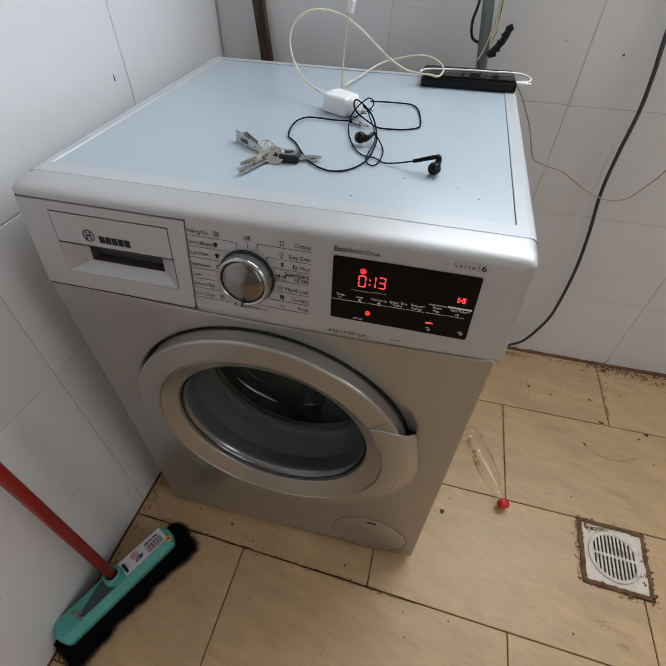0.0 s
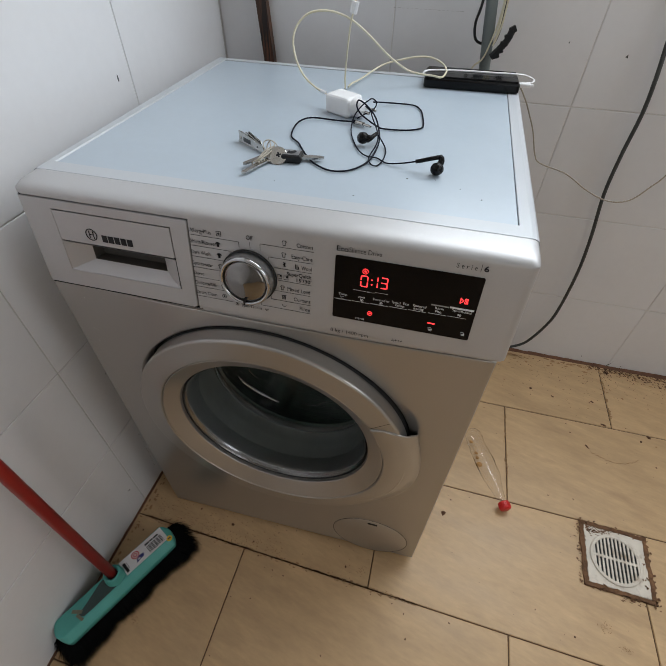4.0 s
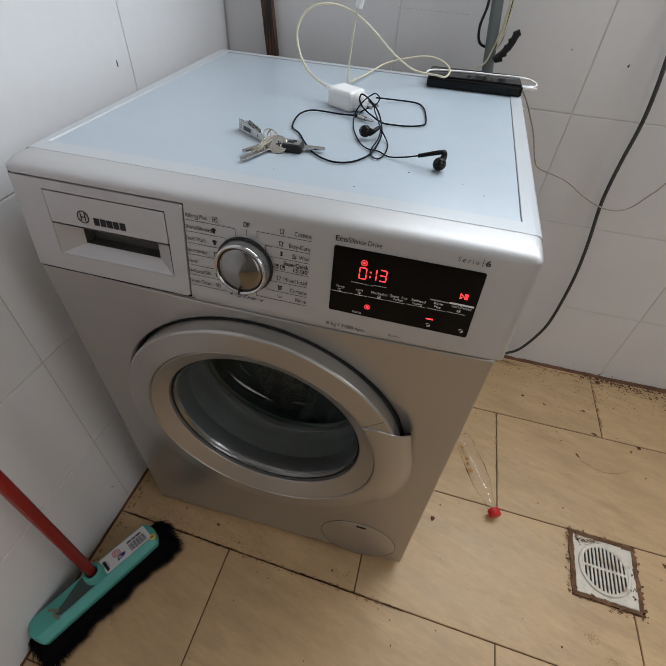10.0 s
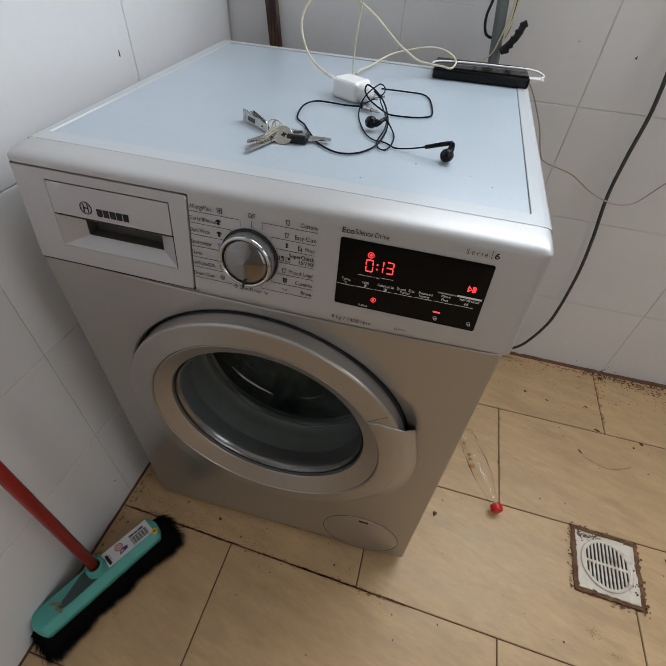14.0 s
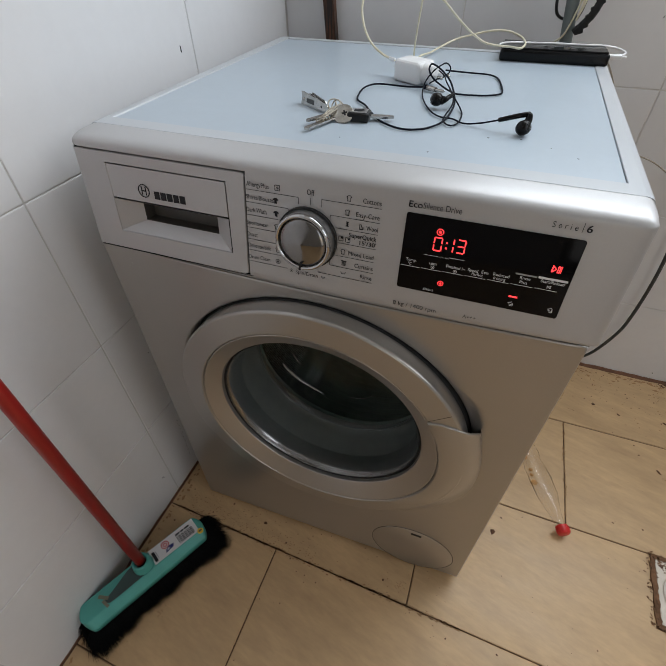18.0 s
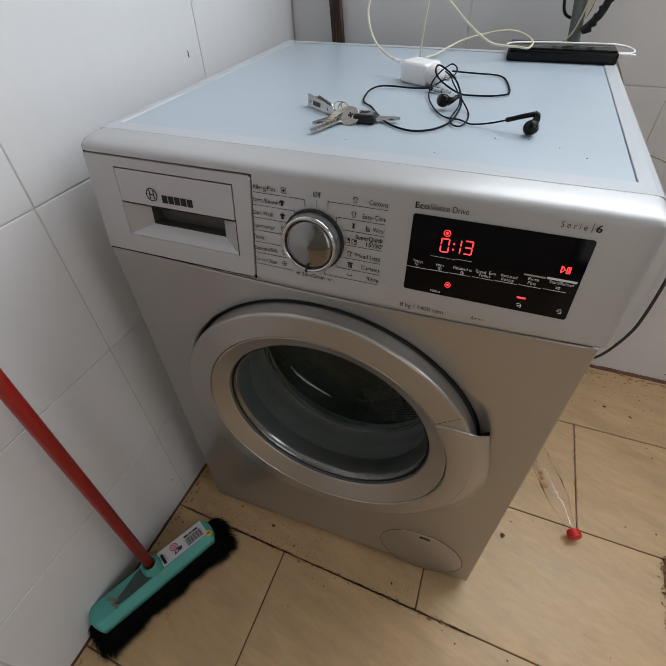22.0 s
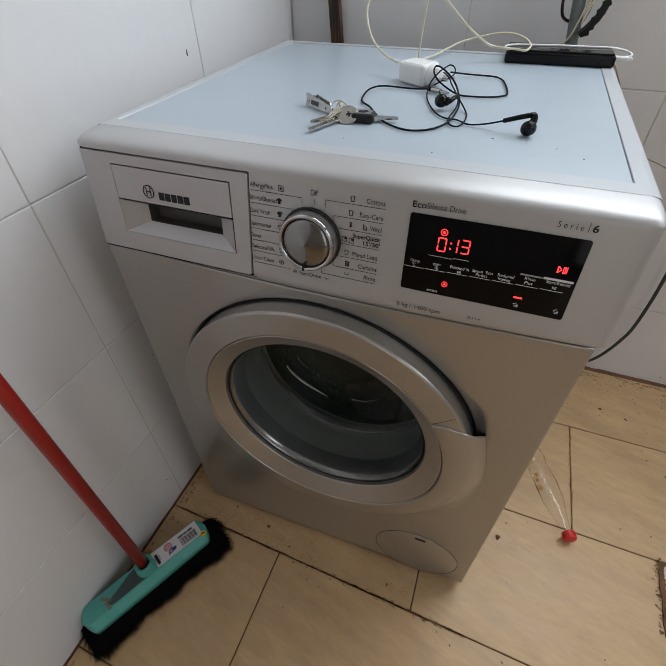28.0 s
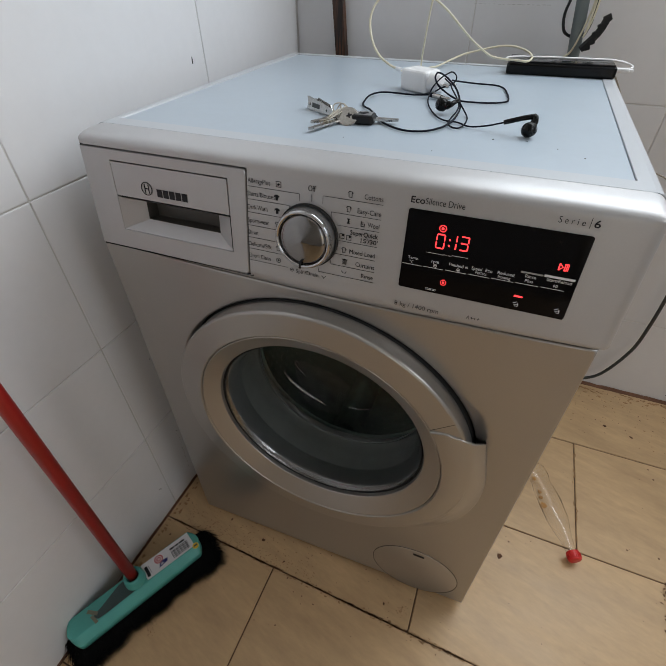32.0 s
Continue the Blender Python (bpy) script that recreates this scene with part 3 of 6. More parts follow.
    part("flap_cover", lathe([(fr, -0.003), (fr, 0.0006), (fr - 0.0006, 0.0009), (0.0001, 0.0009)], mm, 64), M_STEEL, flap, smooth=True)
    part("latch", boxed(fx - 0.0085, fx + 0.012, FRONT - 0.0022, FRONT - 0.0008, fz + fr - 0.0165, fz + fr - 0.0105, 0.0005, 1), M_GAP, flap)
    return mach


def line_on_panel(pts, parent, mat=None, w=0.00045, lift=0.0004):
    bm = bmesh.new()
    for (x0, z0), (x1, z1) in zip(pts, pts[1:]):
        if abs(x1 - x0) > abs(z1 - z0):
            flat(rect(-w / 2 if x1 > x0 else w / 2, x1 - x0, -w / 2, w / 2), on_panel(x0, z0, lift), 0.0001, bm)
        else:
            flat(rect(-w / 2, w / 2, 0, z1 - z0) if z1 > z0 else rect(-w / 2, w / 2, z1 - z0, 0), on_panel(x0, z0, lift), 0.0001, bm)
    return part("printed_line", bm, mat or M_PRINT, parent)


def build_drawer(mach):
    x0, x1, x2, z0, z1 = 0.0012, 0.2229, 0.2267, 0.7163, 0.8350
    h0, h1, k0, k1 = 0.046, 0.2035, 0.741, 0.8225
    drawer = part("detergent_drawer", bmesh.new(), M_PANEL, mach, "detergent drawer front with a grip recess")
    # dark box behind the drawer front, seen in the joints
    part("drawer_well", rings(bmesh.new(), [[on_panel(x, z, d) @ Vector((0, 0, 0)) for x, z in ((0.0060, 0.7150), (0.2282, 0.7150), (0.2282, 0.8370), (0.0060, 0.8370))] for d in (-0.0002, -0.006)], True, False, False), M_GAP, drawer)
    # face in four bands round the grip plate
    bm = bmesh.new()
    o = on_panel(0, z0, 0)
    top = (z1 - z0) * 1.009
    out_q = [(x0, 0), (x1 - 0.004, 0), (x1 - 0.0012, 0.0012), (x1, 0.004), (x2, top - 0.004), (x2 - 0.0012, top - 0.0012), (x2 - 0.004, top), (x0, top)]
    in_q = [(h0 - 0.0005, (k0 - 0.0005 - z0) * 1.009), (h1 + 0.0005, (k0 - 0.0005 - z0) * 1.009), (h1 + 0.0005, (k1 + 0.0005 - z0) * 1.009), (h0 - 0.0005, (k1 + 0.0005 - z0) * 1.009)]
    in_q = [in_q[0], in_q[1], in_q[1], in_q[1], in_q[2], in_q[2], in_q[2], in_q[3]]

    def grown(q, d):
        cx, cy = 0.12, 0.06
        return [(px + (d if px > cx else -d), py + (d if py > cy else -d)) for px, py in q]
    def pulled(q, d):
        return [(px + (d if px < 0.02 else 0), py) for px, py in q]
    rings(bm, [[o @ Vector((px, py, h)) for px, py in q] for q, h in ((out_q, -0.008), (pulled(out_q, 0.0006), -0.0035), (pulled(out_q, 0.0018), -0.0012), (pulled(grown(out_q, -0.0008), 0.0036), 0.0004), (grown(in_q, 0.0005), 0.0004), (in_q, 0.0), (in_q, -0.006))])
    part("drawer_face", bm, M_PANEL, drawer)
    part("drawer_back", boxed(0.005, 0.2275, 0.036, 0.038, 0.7145, 0.838), M_GAP, drawer)
    # upper half of the grip plate
    part("grip_plate", flat(rect(0.0006, h1 - h0 - 0.0006, 0, k1 - 0.7835 - 0.0004), on_panel(h0, 0.7835, -0.004), 0.0046), M_PANEL, drawer)
    # funnel of the recess: sloping sides to a deep slot
    o = on_panel(h0, k0, 0.0)
    w, h = h1 - h0, (0.7815 - k0) * 1.009
    outer = [(0.0003, 0.0003, 0.0004), (w - 0.0003, 0.0003, 0.0004), (w - 0.0003, h, 0.0004), (0.0003, h, 0.0004)]
    inner = [(0.030, 0.0135, -0.013), (w - 0.024, 0.0135, -0.013), (w - 0.024, h - 0.003, -0.013), (0.030, h - 0.003, -0.013)]
    deep = [(0.030, 0.0135, -0.03), (w - 0.024, 0.0135, -0.03), (w - 0.024, h - 0.003, -0.03), (0.030, h - 0.003, -0.03)]
    part("grip_recess", rings(bmesh.new(), [[o @ Vector(p) for p in q] for q in (outer, inner)]), M_PANEL, drawer)
    part("grip_slot", rings(bmesh.new(), [[o @ Vector(p) for p in q] for q in (inner, deep)], True, False, True), M_SLOT, drawer)
    # maker's mark as plain shapes
    ring = bmesh.new()
    lathe([(0.0078, 0), (0.0078, 0.0004), (0.0068, 0.0004), (0.0068, 0)], on_panel(0.0937, 0.797, 0.0009), 28, bm=ring)
    flat(rect(-0.0032, -0.0022, -0.005, 0.005), on_panel(0.0937, 0.797, 0.0008), 0.0004, ring)
    flat(rect(0.0022, 0.0032, -0.005, 0.005), on_panel(0.0937, 0.797, 0.0008), 0.0004, ring)
    flat(rect(-0.0022, 0.0022, -0.0006, 0.0006), on_panel(0.0937, 0.797, 0.0008), 0.0004, ring)
    part("emblem", ring, M_PRINT, drawer)
    bars = bmesh.new()
    for i in range(5):
        a = 0.1078 + i * 0.0086
        flat(rect(0, 0.0070, 0, 0.0090), on_panel(a, 0.7895, 0.0008), 0.0004, bars)
    part("maker_mark", bars, M_PRINT, drawer)


def build_dial(mach):
    x, z = 0.2985, 0.7772
    m = on_panel(x, z, 0.0)
    knob = part("dial", lathe([(0.0338, 0.0), (0.0338, 0.003), (0.0322, 0.0035)], m, 64), M_GAP, mach, "chrome programme dial")
    part("dial_side", lathe([(0.0318, 0.001), (0.0316, 0.006), (0.0313, 0.0125)], m, 72), M_SATIN, knob, "satin silver side of the dial", True)
    part("dial_ring", lathe([(0.0313, 0.0125), (0.0311, 0.0145), (0.0303, 0.0165), (0.0293, 0.0175), (0.0280, 0.0174), (0.0268, 0.0160), (0.0266, 0.0148)], m, 72), M_CHROME, knob, smooth=True)
    part("dial_face", lathe([(0.0262, 0.0138), (0.0255, 0.0150), (0.0238, 0.0160), (0.0200, 0.0170), (0.0001, 0.0200)], None, 72), M_BRUSHED, knob, smooth=True).matrix_world = m
    part("dial_groove", lathe([(0.0266, 0.0148), (0.0264, 0.0136), (0.0260, 0.0138)], m, 64), M_GAP, knob)
    part("pointer", flat([(-0.0010, -0.0310), (0.0010, -0.0310), (0.0012, -0.0262), (0.0022, -0.0225), (0.0048, -0.0190), (0.0008, -0.0205), (-0.0010, -0.0240)], m @ pose(0, 0, 0.0166, 0, 0, -4), 0.0012), M_PRINT, knob)


def icon(kind, x, z, s, parent, mat=None):
    """Small printed pictograms, as plain outlines."""
    m = on_panel(x, z, 0.0005)
    bm = bmesh.new()
    shapes = {
        "box": [rect(-1, 1, -1, -0.8), rect(-1, 1, 0.8, 1), rect(-1, -0.8, -0.8, 0.8), rect(0.8, 1, -0.8, 0.8), rect(-0.5, 0.5, -0.15, 0.15), rect(-0.15, 0.15, -0.5, -0.15), rect(-0.15, 0.15, 0.15, 0.5)],
        "shirt": [[(-0.5, -1), (0.5, -1), (0.5, 0.2), (1, 0), (1, 0.5), (0.4, 1), (-0.4, 1), (-1, 0.5), (-1, 0), (-0.5, 0.2)]],
        "outline": [rect(-0.6, 0.6, -1, -0.8), rect(-0.6, -0.42, -0.8, 0.3), rect(0.42, 0.6, -0.8, 0.3), [(-1, 0.2), (-0.6, 0.3), (-0.3, 1), (-0.6, 0.9)], [(1, 0.2), (0.6, 0.9), (0.3, 1), (0.6, 0.3)], rect(-0.3, 0.3, 0.75, 0.95)],
        "spool": [rect(-0.6, 0.6, 0.6, 1), rect(-0.6, 0.6, -1, -0.6), rect(-0.3, 0.3, -0.6, 0.6), rect(-0.5, 0.5, -0.15, 0.15)],
        "tub": [[(-1, 0.4), (-0.6, -0.5), (0.6, -0.5), (1, 0.4), (0.8, 0.4), (0.5, -0.3), (-0.5, -0.3), (-0.8, 0.4)]],
        "curtain": [rect(-1, 1, 0.7, 1), rect(-0.7, -0.4, -1, 0.7), rect(-0.25, -0.05, -1, 0.7), rect(0.05, 0.25, -1, 0.7), rect(0.4, 0.7, -1, 0.7)],
        "clock": [rect(-1, 1, 0.8, 1), rect(-1, -0.8, -0.8, 0.8), rect(-1, 1, -1, -0.8), rect(0.8, 1, -0.8, 0.8), [(0, 0), (0.75, 0), (0.75, 0.75), (0, 0.75)]],
        "cup": [rect(-0.7, -0.4, -1, 1), rect(-0.4, 0.7, -1, -0.7), rect(0.4, 0.7, -0.7, 0.2), rect(-0.1, 0.1, -0.3, 0.9)],
        "drain": [[(-1, 0.5), (-0.6, -0.3), (0.6, -0.3), (1, 0.5), (0.75, 0.5), (0.45, -0.1), (-0.45, -0.1), (-0.75, 0.5)], [(-0.3, -0.5), (0.3, -0.5), (0, -1)]],
        "hand": [[(-1, 0.3), (0.3, 0.9), (0.4, 0.7), (-0.6, 0.2)], rect(-0.6, 0.7, -0.35, -0.15), rect(0.5, 0.7, -0.15, 0.5), rect(-0.2, 0.9, -0.9, -0.7), rect(0.7, 0.9, -0.7, 0.1)],
        "play": [[(-1, -0.8), (-0.75, -0.8), (-0.75, 0.8), (-1, 0.8)], [(-0.75, -0.8), (0, 0), (-0.25, 0), (-0.75, -0.5)], [(-0.75, 0.5), (-0.25, 0), (0, 0), (-0.75, 0.8)], rect(0.12, 0.32, -0.8, 0.8), rect(0.50, 0.70, -0.8, 0.8), rect(0.32, 0.50, 0.55, 0.8), rect(0.32, 0.50, -0.8, -0.55), rect(0.82, 0.98, -0.8, 0.8)],
    }
    if kind in ("swirl", "dot_ring"):
        lathe([(s, 0), (s, 0.0001), (s * 0.8, 0.0001), (s * 0.8, 0)], m, 18, bm=bm)
        lathe([(s * 0.4, 0), (s * 0.4, 0.0001), (0.00003, 0.0001)], m, 12, bm=bm)
    else:
        for poly in shapes[kind]:
            flat([(a * s, b * s) for a, b in poly], m, 0.0001, bm)
    return part("pictogram", bm, mat or M_PRINT, parent)


def build_print(cp):
    left = [("AllergyPlus", 0.2293, 0.2556, 0.8225), ("Shirts/Blouses", 0.2283, 0.2606, 0.8090), ("Dark Wash", 0.2275, 0.2513, 0.7950), ("Sportswear", 0.2268, 0.2524, 0.7805),
            ("Duvet", 0.2262, 0.2388, 0.7668), ("Delicate/Silk", 0.2258, 0.2545, 0.7535), ("Drum Clean", 0.2256, 0.2526, 0.7395)]
    icons = ["box", "shirt", "shirt", "outline", "spool", "outline", "swirl"]
    ends = [0.2885, 0.2768, 0.2695, 0.2665, 0.2650, 0.2660, 0.2740]
    for (txt, a, b, z), ic, e in zip(left, icons, ends):
        writing(txt, on_panel(a, z), b - a, 0.0052, M_PRINT, cp)
        if ic != "spool":
            icon(ic, 0.2625 if ic != "box" else 0.2650, z + 0.0025, 0.0030, cp)
        pts = [(a - 0.0002, z - 0.0036), (e, z - 0.0036)]
        if e > 0.275 and z > 0.8:
            pts.append((e, z - 0.0036 - 0.007))
        line_on_panel(pts, cp)
    right = [("Cottons", 0.3567, 0.3753, 0.8237, "outline", 0.3425), ("Easy-Care", 0.3508, 0.3748, 0.8093, "outline", 0.3415), ("Wool", 0.3622, 0.3741, 0.7970, "cup", 0.3570),
             ("Mixed Load", 0.3452, 0.3726, 0.7665, "outline", 0.3390), ("Curtains", 0.3528, 0.3731, 0.7537, "curtain", 0.3405), ("Rinse", 0.3600, 0.3728, 0.7420, "tub", 0.3405)]
    starts = [0.3139, 0.3235, 0.330, 0.3285, 0.3245, 0.3113]
    for (txt, a, b, z, ic, ix), s in zip(right, starts):
        writing(txt, on_panel(a, z), b - a, 0.0052, M_PRINT, cp)
        icon(ic, ix, z + 0.0025, 0.0030, cp)
        pts = [(s, z - 0.0030), (b + 0.0004, z - 0.0030)]
        if z > 0.8:
            pts = [(s, z - 0.0110)] + pts
        elif z < 0.76:
            pts = [(s, z + 0.0015)] + pts
        line_on_panel(pts, cp)
    icon("spool", 0.3420, 0.8000, 0.0026, cp)
    writing("SuperQuick", on_panel(0.3447, 0.7868), 0.0292, 0.0050, M_PRINT, cp, 0.03)
    writing("15'/30'", on_panel(0.3563, 0.7805), 0.0177, 0.0046, M_PRINT, cp, 0.03)
    icon("clock", 0.3360, 0.7835, 0.0027, cp)
    icon("clock", 0.3435, 0.7830, 0.0027, cp)
    line_on_panel([(0.333, 0.7782), (0.374, 0.7782)], cp)
    writing("Off", on_panel(0.2980, 0.8232), 0.0080, 0.0060, M_PRINT, cp)
    line_on_panel([(0.3018, 0.8205), (0.3018, 0.8130)], cp)
    writing("Spin/Drain", on_panel(0.2843, 0.7318), 0.0268, 0.0050, M_PRINT, cp)
    icon("swirl", 0.2790, 0.7342, 0.0022, cp)
    icon("drain", 0.3175, 0.7337, 0.0026, cp)
    writing("Eco", on_panel(0.4012, 0.8278), 0.0130, 0.0062, M_PRINT, cp, 0.03)
    writing("Silence Drive", on_panel(0.4148, 0.8280), 0.0352, 0.0062, M_PRINT, cp)
    writing("S e r i e", on_panel(0.5262, 0.8298), 0.0205, 0.0058, M_PRINT, cp, -0.006)
    line_on_panel([(0.5505, 0.8285), (0.5505, 0.8375)], cp)
    writing("6", on_panel(0.5532, 0.8298), 0.0048, 0.0066, M_PRINT, cp, 0.03)
    writing("8 kg / 1400 rpm", on_panel(0.3990, 0.7200), 0.0465, 0.0052, M_PRINT, cp)
    writing("A+++", on_panel(0.4732, 0.7215), 0.0131, 0.0046, M_PRINT, cp)


def build_display(mach):
    x0, x1, z0, z1 = 0.4005, 0.5575, 0.7425, 0.8225
    m = on_panel(x0, z0, 0.0001)
    w, h, r = x1 - x0, (z1 - z0) * 1.009, 0.0022
    poly = []
    for cx, cy, a0 in ((r, r, 180), (w - r, r, 270), (w - r, h - r, 0), (r, h - r, 90)):
        poly += [(cx + r * math.cos(radians(a0 + k * 22.5)), cy + r * math.sin(radians(a0 + k * 22.5))) for k in range(5)]
    disp = part("display", flat(poly, m, 0.0009), M_DISPLAY, mach, "glossy black display with red digits")

    def seg_digit(x, z, w, h, on):
        t = 0.0012
        g = 0.0009
        bars = {"a": rect(g, w - g, h - t, h), "d": rect(g, w - g, 0, t), "g": rect(g, w - g, h / 2 - t / 2, h / 2 + t / 2),
                "f": rect(0, t, h / 2 + g, h - g), "b": rect(w - t, w, h / 2 + g, h - g), "e": rect(0, t, g, h / 2 - g), "c": rect(w - t, w, g, h / 2 - g)}
        for k in on:
            part("digit_segment", flat(bars[k], on_panel(x, z, 0.0011), 0.0003), M_RED_LED, disp)

    seg_digit(0.4300, 0.7890, 0.0085, 0.0145, "abcdef")
    for dz in (0.0037, 0.0092):
        part("digit_segment", flat(rect(0, 0.0016, 0, 0.0016), on_panel(0.4418, 0.789 + dz, 0.0011), 0.0003), M_RED_LED, disp)
    seg_digit(0.4410, 0.7900, 0.0085, 0.0145, "bc")
    seg_digit(0.4520, 0.7905, 0.0082, 0.0142, "abcdg")
    icon_specs = [("dot_ring", 0.4345, 0.8085, 0.0034), ("play", 0.5425, 0.7925, 0.0042), ("dot_ring", 0.4442, 0.7556, 0.0030)]
    for k, x, z, s in icon_specs:
        o = icon(k, x, z, s, disp, M_RED_LED)
        o.location = _pn * 0.0008
        o.name = "lit_symbol"
    part("lit_symbol", flat(rect(0, 0.0078, -0.0008, 0.0008), on_panel(0.5102, 0.757, 0.0011), 0.0003), M_RED_LED, disp)
    words = [("Temp.", 0.4062, 0.4168, 0.7738), ("\u00b0C", 0.4085, 0.4125, 0.7694), ("rpm", 0.4296, 0.4367, 0.7740), ("Finished in", 0.4463, 0.4640, 0.7742), ("Speed", 0.4673, 0.4768, 0.7748), ("Eco", 0.4800, 0.4862, 0.7750),
             ("Perfect", 0.4715, 0.4818, 0.7712), ("Reduced", 0.4909, 0.5055, 0.7752), ("Ironing", 0.4920, 0.5030, 0.7714), ("Rinse", 0.5147, 0.5240, 0.7768), ("Plus", 0.5155, 0.5225, 0.7724), ("Start/Reload", 0.5330, 0.5534, 0.7775), ("status", 0.4279, 0.4385, 0.7448)]
    for t, a, b, z in words:
        writing(t, on_panel(a, z, 0.0009), b - a, 0.0033, M_PRINT_LIGHT, disp)
    xs = [0.4016, 0.4225, 0.4440, 0.4655, 0.4870, 0.5085, 0.5300]
    for i, a in enumerate(xs):
        line_on_panel([(a, 0.7682 + 0.0004 * i), (a + 0.0195, 0.7684 + 0.0004 * i)], disp, M_PRINT_LIGHT, 0.0005, 0.0010)
    for k, x, z, s in [("swirl", 0.4335, 0.7712, 0.0018), ("swirl", 0.4555, 0.7712, 0.0018), ("play", 0.5415, 0.7738, 0.0018), ("hand", 0.5137, 0.7490, 0.0028), ("hand", 0.5496, 0.7505, 0.0028)]:
        icon(k, x, z, s, disp, M_PRINT_LIGHT).location = _pn * 0.0005
    line_on_panel([(0.531, 0.782), (0.5553, 0.782)], disp, M_PRINT_LIGHT, 0.0022, 0.0010)
    line_on_panel([(0.5107, 0.7815), (0.529, 0.7815)], disp, M_RUBBER, 0.0016, 0.0010)
    line_on_panel([(0.423, 0.7835), (0.4375, 0.7840)], disp, M_PRINT_LIGHT, 0.0004, 0.0010)
    line_on_panel([(0.4475, 0.7845), (0.462, 0.7848)], disp, M_PRINT_LIGHT, 0.0004, 0.0010)
    writing("C= fin", on_panel(0.4383, 0.7828, 0.0009), 0.0085, 0.0016, M_PRINT_LIGHT, disp)


DRUM = None


def build_door(mach):
    global DRUM
    n = 128
    # outer ring of the door: clear of the front above, level with the swell below
    rows = [[] for _ in range(9)]
    for i in range(n):
        a = 2 * math.pi * i / n
        c, s = math.cos(a), math.sin(a)
        w = door_weight(a)
        yo = FRONT - 0.026 * w - 0.0275 * (1 - w)
        yl = -0.0315 + 0.002 * s
        e = lip_r(s) - 0.1860
        g = 0.0022 * (1 - w)
        prof = [(0.2225 + g, FRONT + 0.02 * w - 0.021 * (1 - w)), (0.2246 + g, yo + 0.0046), (0.2243 + g, yo + 0.0025), (0.2233 + g, yo + 0.0009), (0.2215 + g, yo), (0.1885 + e, yl - 0.0003), (0.1868 + e, yl), (0.1860 + e, yl + 0.002), (0.1860 + e, yl + 0.010)]
        for k, (r, y) in enumerate(prof):
            rows[k].append((CX + c * r, y, CZ + s * r))
    hold(rows, 4)
    hold(rows, 0)
    door = part("door", rings(bmesh.new(), rows), M_STEEL, mach, "round silver door with a clear glass bowl", True)
    mm = Matrix(((1, 0, 0, CX), (0, 0, -1, 0), (0, 1, 0, CZ), (0, 0, 0, 1)))
    # inner bevel down to the glass: heights are outwards
    rows = [[] for _ in range(7)]
    for i in range(n):
        a = 2 * math.pi * i / n
        c, s = math.cos(a), math.sin(a)
        yl = -0.0315 + 0.002 * s
        e = lip_r(s) - 0.1860
        for k, (r, y) in enumerate([(0.1857 + e, yl + 0.012), (0.1857 + e, yl + 0.003), (0.1850 + e, yl + 0.0012), (0.1838 + e, yl + 0.0012), (0.1622, -0.0176), (0.1615, -0.0166), (0.1612, 0.0)]):
            rows[k].append((CX + c * r, y, CZ + s * r))
    hold(rows, 5)
    hold(rows, 3)
    part("door_bezel", rings(bmesh.new(), rows), M_STEEL, door, "taupe inner ring of the door", True)
    part("glass_seal", lathe([(0.1613, 0.0112), (0.1603, 0.0108), (0.1598, 0.008), (0.1598, 0.0)], mm, 96), M_BLACK, door, smooth=True)
    gl = part("door_glass", facing(lathe([(0.1500, -0.0265), (0.1495, -0.035), (0.1478, -0.068), (0.1452, -0.083), (0.1340, -0.0895), (0.08, -0.0945), (0.0001, -0.0965)], mm, 96), (CX, -0.06, CZ)), M_GLASS, door, "clear glass bowl", True)
    gl.visible_shadow = False
    rim = part("glass_rim", facing(lathe([(0.1605, 0.0085), (0.1596, 0.0102), (0.1580, 0.0108), (0.1560, 0.0098), (0.1540, 0.0070), (0.1522, 0.0020), (0.1511, -0.0055), (0.1504, -0.0150), (0.1500, -0.0265)], mm, 96), (CX, -0.06, CZ)), M_GLASS_RIM, gl, smooth=True)
    rim.visible_shadow = False
    # thin ring added along the bowl's edge to draw its highlight line
    part("glass_edge", lathe([(0.1462 + 0.0011 * math.cos(k * math.pi / 4), -0.0825 + 0.0011 * math.sin(k * math.pi / 4)) for k in range(9)], mm, 96), M_EDGE, gl, smooth=True)
    # streak added across the bowl as its reflection, and a fainter one beside it
    for pts, wd in (([(0.196, 0.0915, 0.444), (0.204, 0.0925, 0.430), (0.222, 0.0930, 0.413), (0.245, 0.0935, 0.399), (0.272, 0.0940, 0.386)], 0.0026),
                    ([(0.218, 0.0925, 0.478), (0.224, 0.0930, 0.462), (0.236, 0.0935, 0.450)], 0.0007),
                    ([(0.315, 0.0940, 0.398), (0.345, 0.0935, 0.404), (0.368, 0.0930, 0.424)], 0.0006)):
        glint = part("glass_glint", tube(pts, lambda f, q=wd: q * (0.15 + math.sin(math.pi * f) ** 0.8), 8, 8), M_GLINT, gl, smooth=True)
        glint.visible_shadow = False
    rnd = random.Random(21)
    drops = bmesh.new()
    for _ in range(110):
        a, r = rnd.uniform(0, 2 * math.pi), rnd.choice((rnd.uniform(0.02, 0.13), rnd.uniform(0.128, 0.143)))
        h = np.interp(r, [0, 0.08, 0.134, 0.1452], [-0.0965, -0.0945, -0.0895, -0.083])
        s = rnd.uniform(0.0003, 0.0009)
        lathe([(s, 0), (s * 0.8, s * 0.5), (s * 0.02, s * 0.75)], mm @ pose(r * math.cos(a), r * math.sin(a), float(h) + 0.0004), 6, bm=drops)
    tagged(part("water_drops", drops, M_RUBBER, door), kind="stuff")
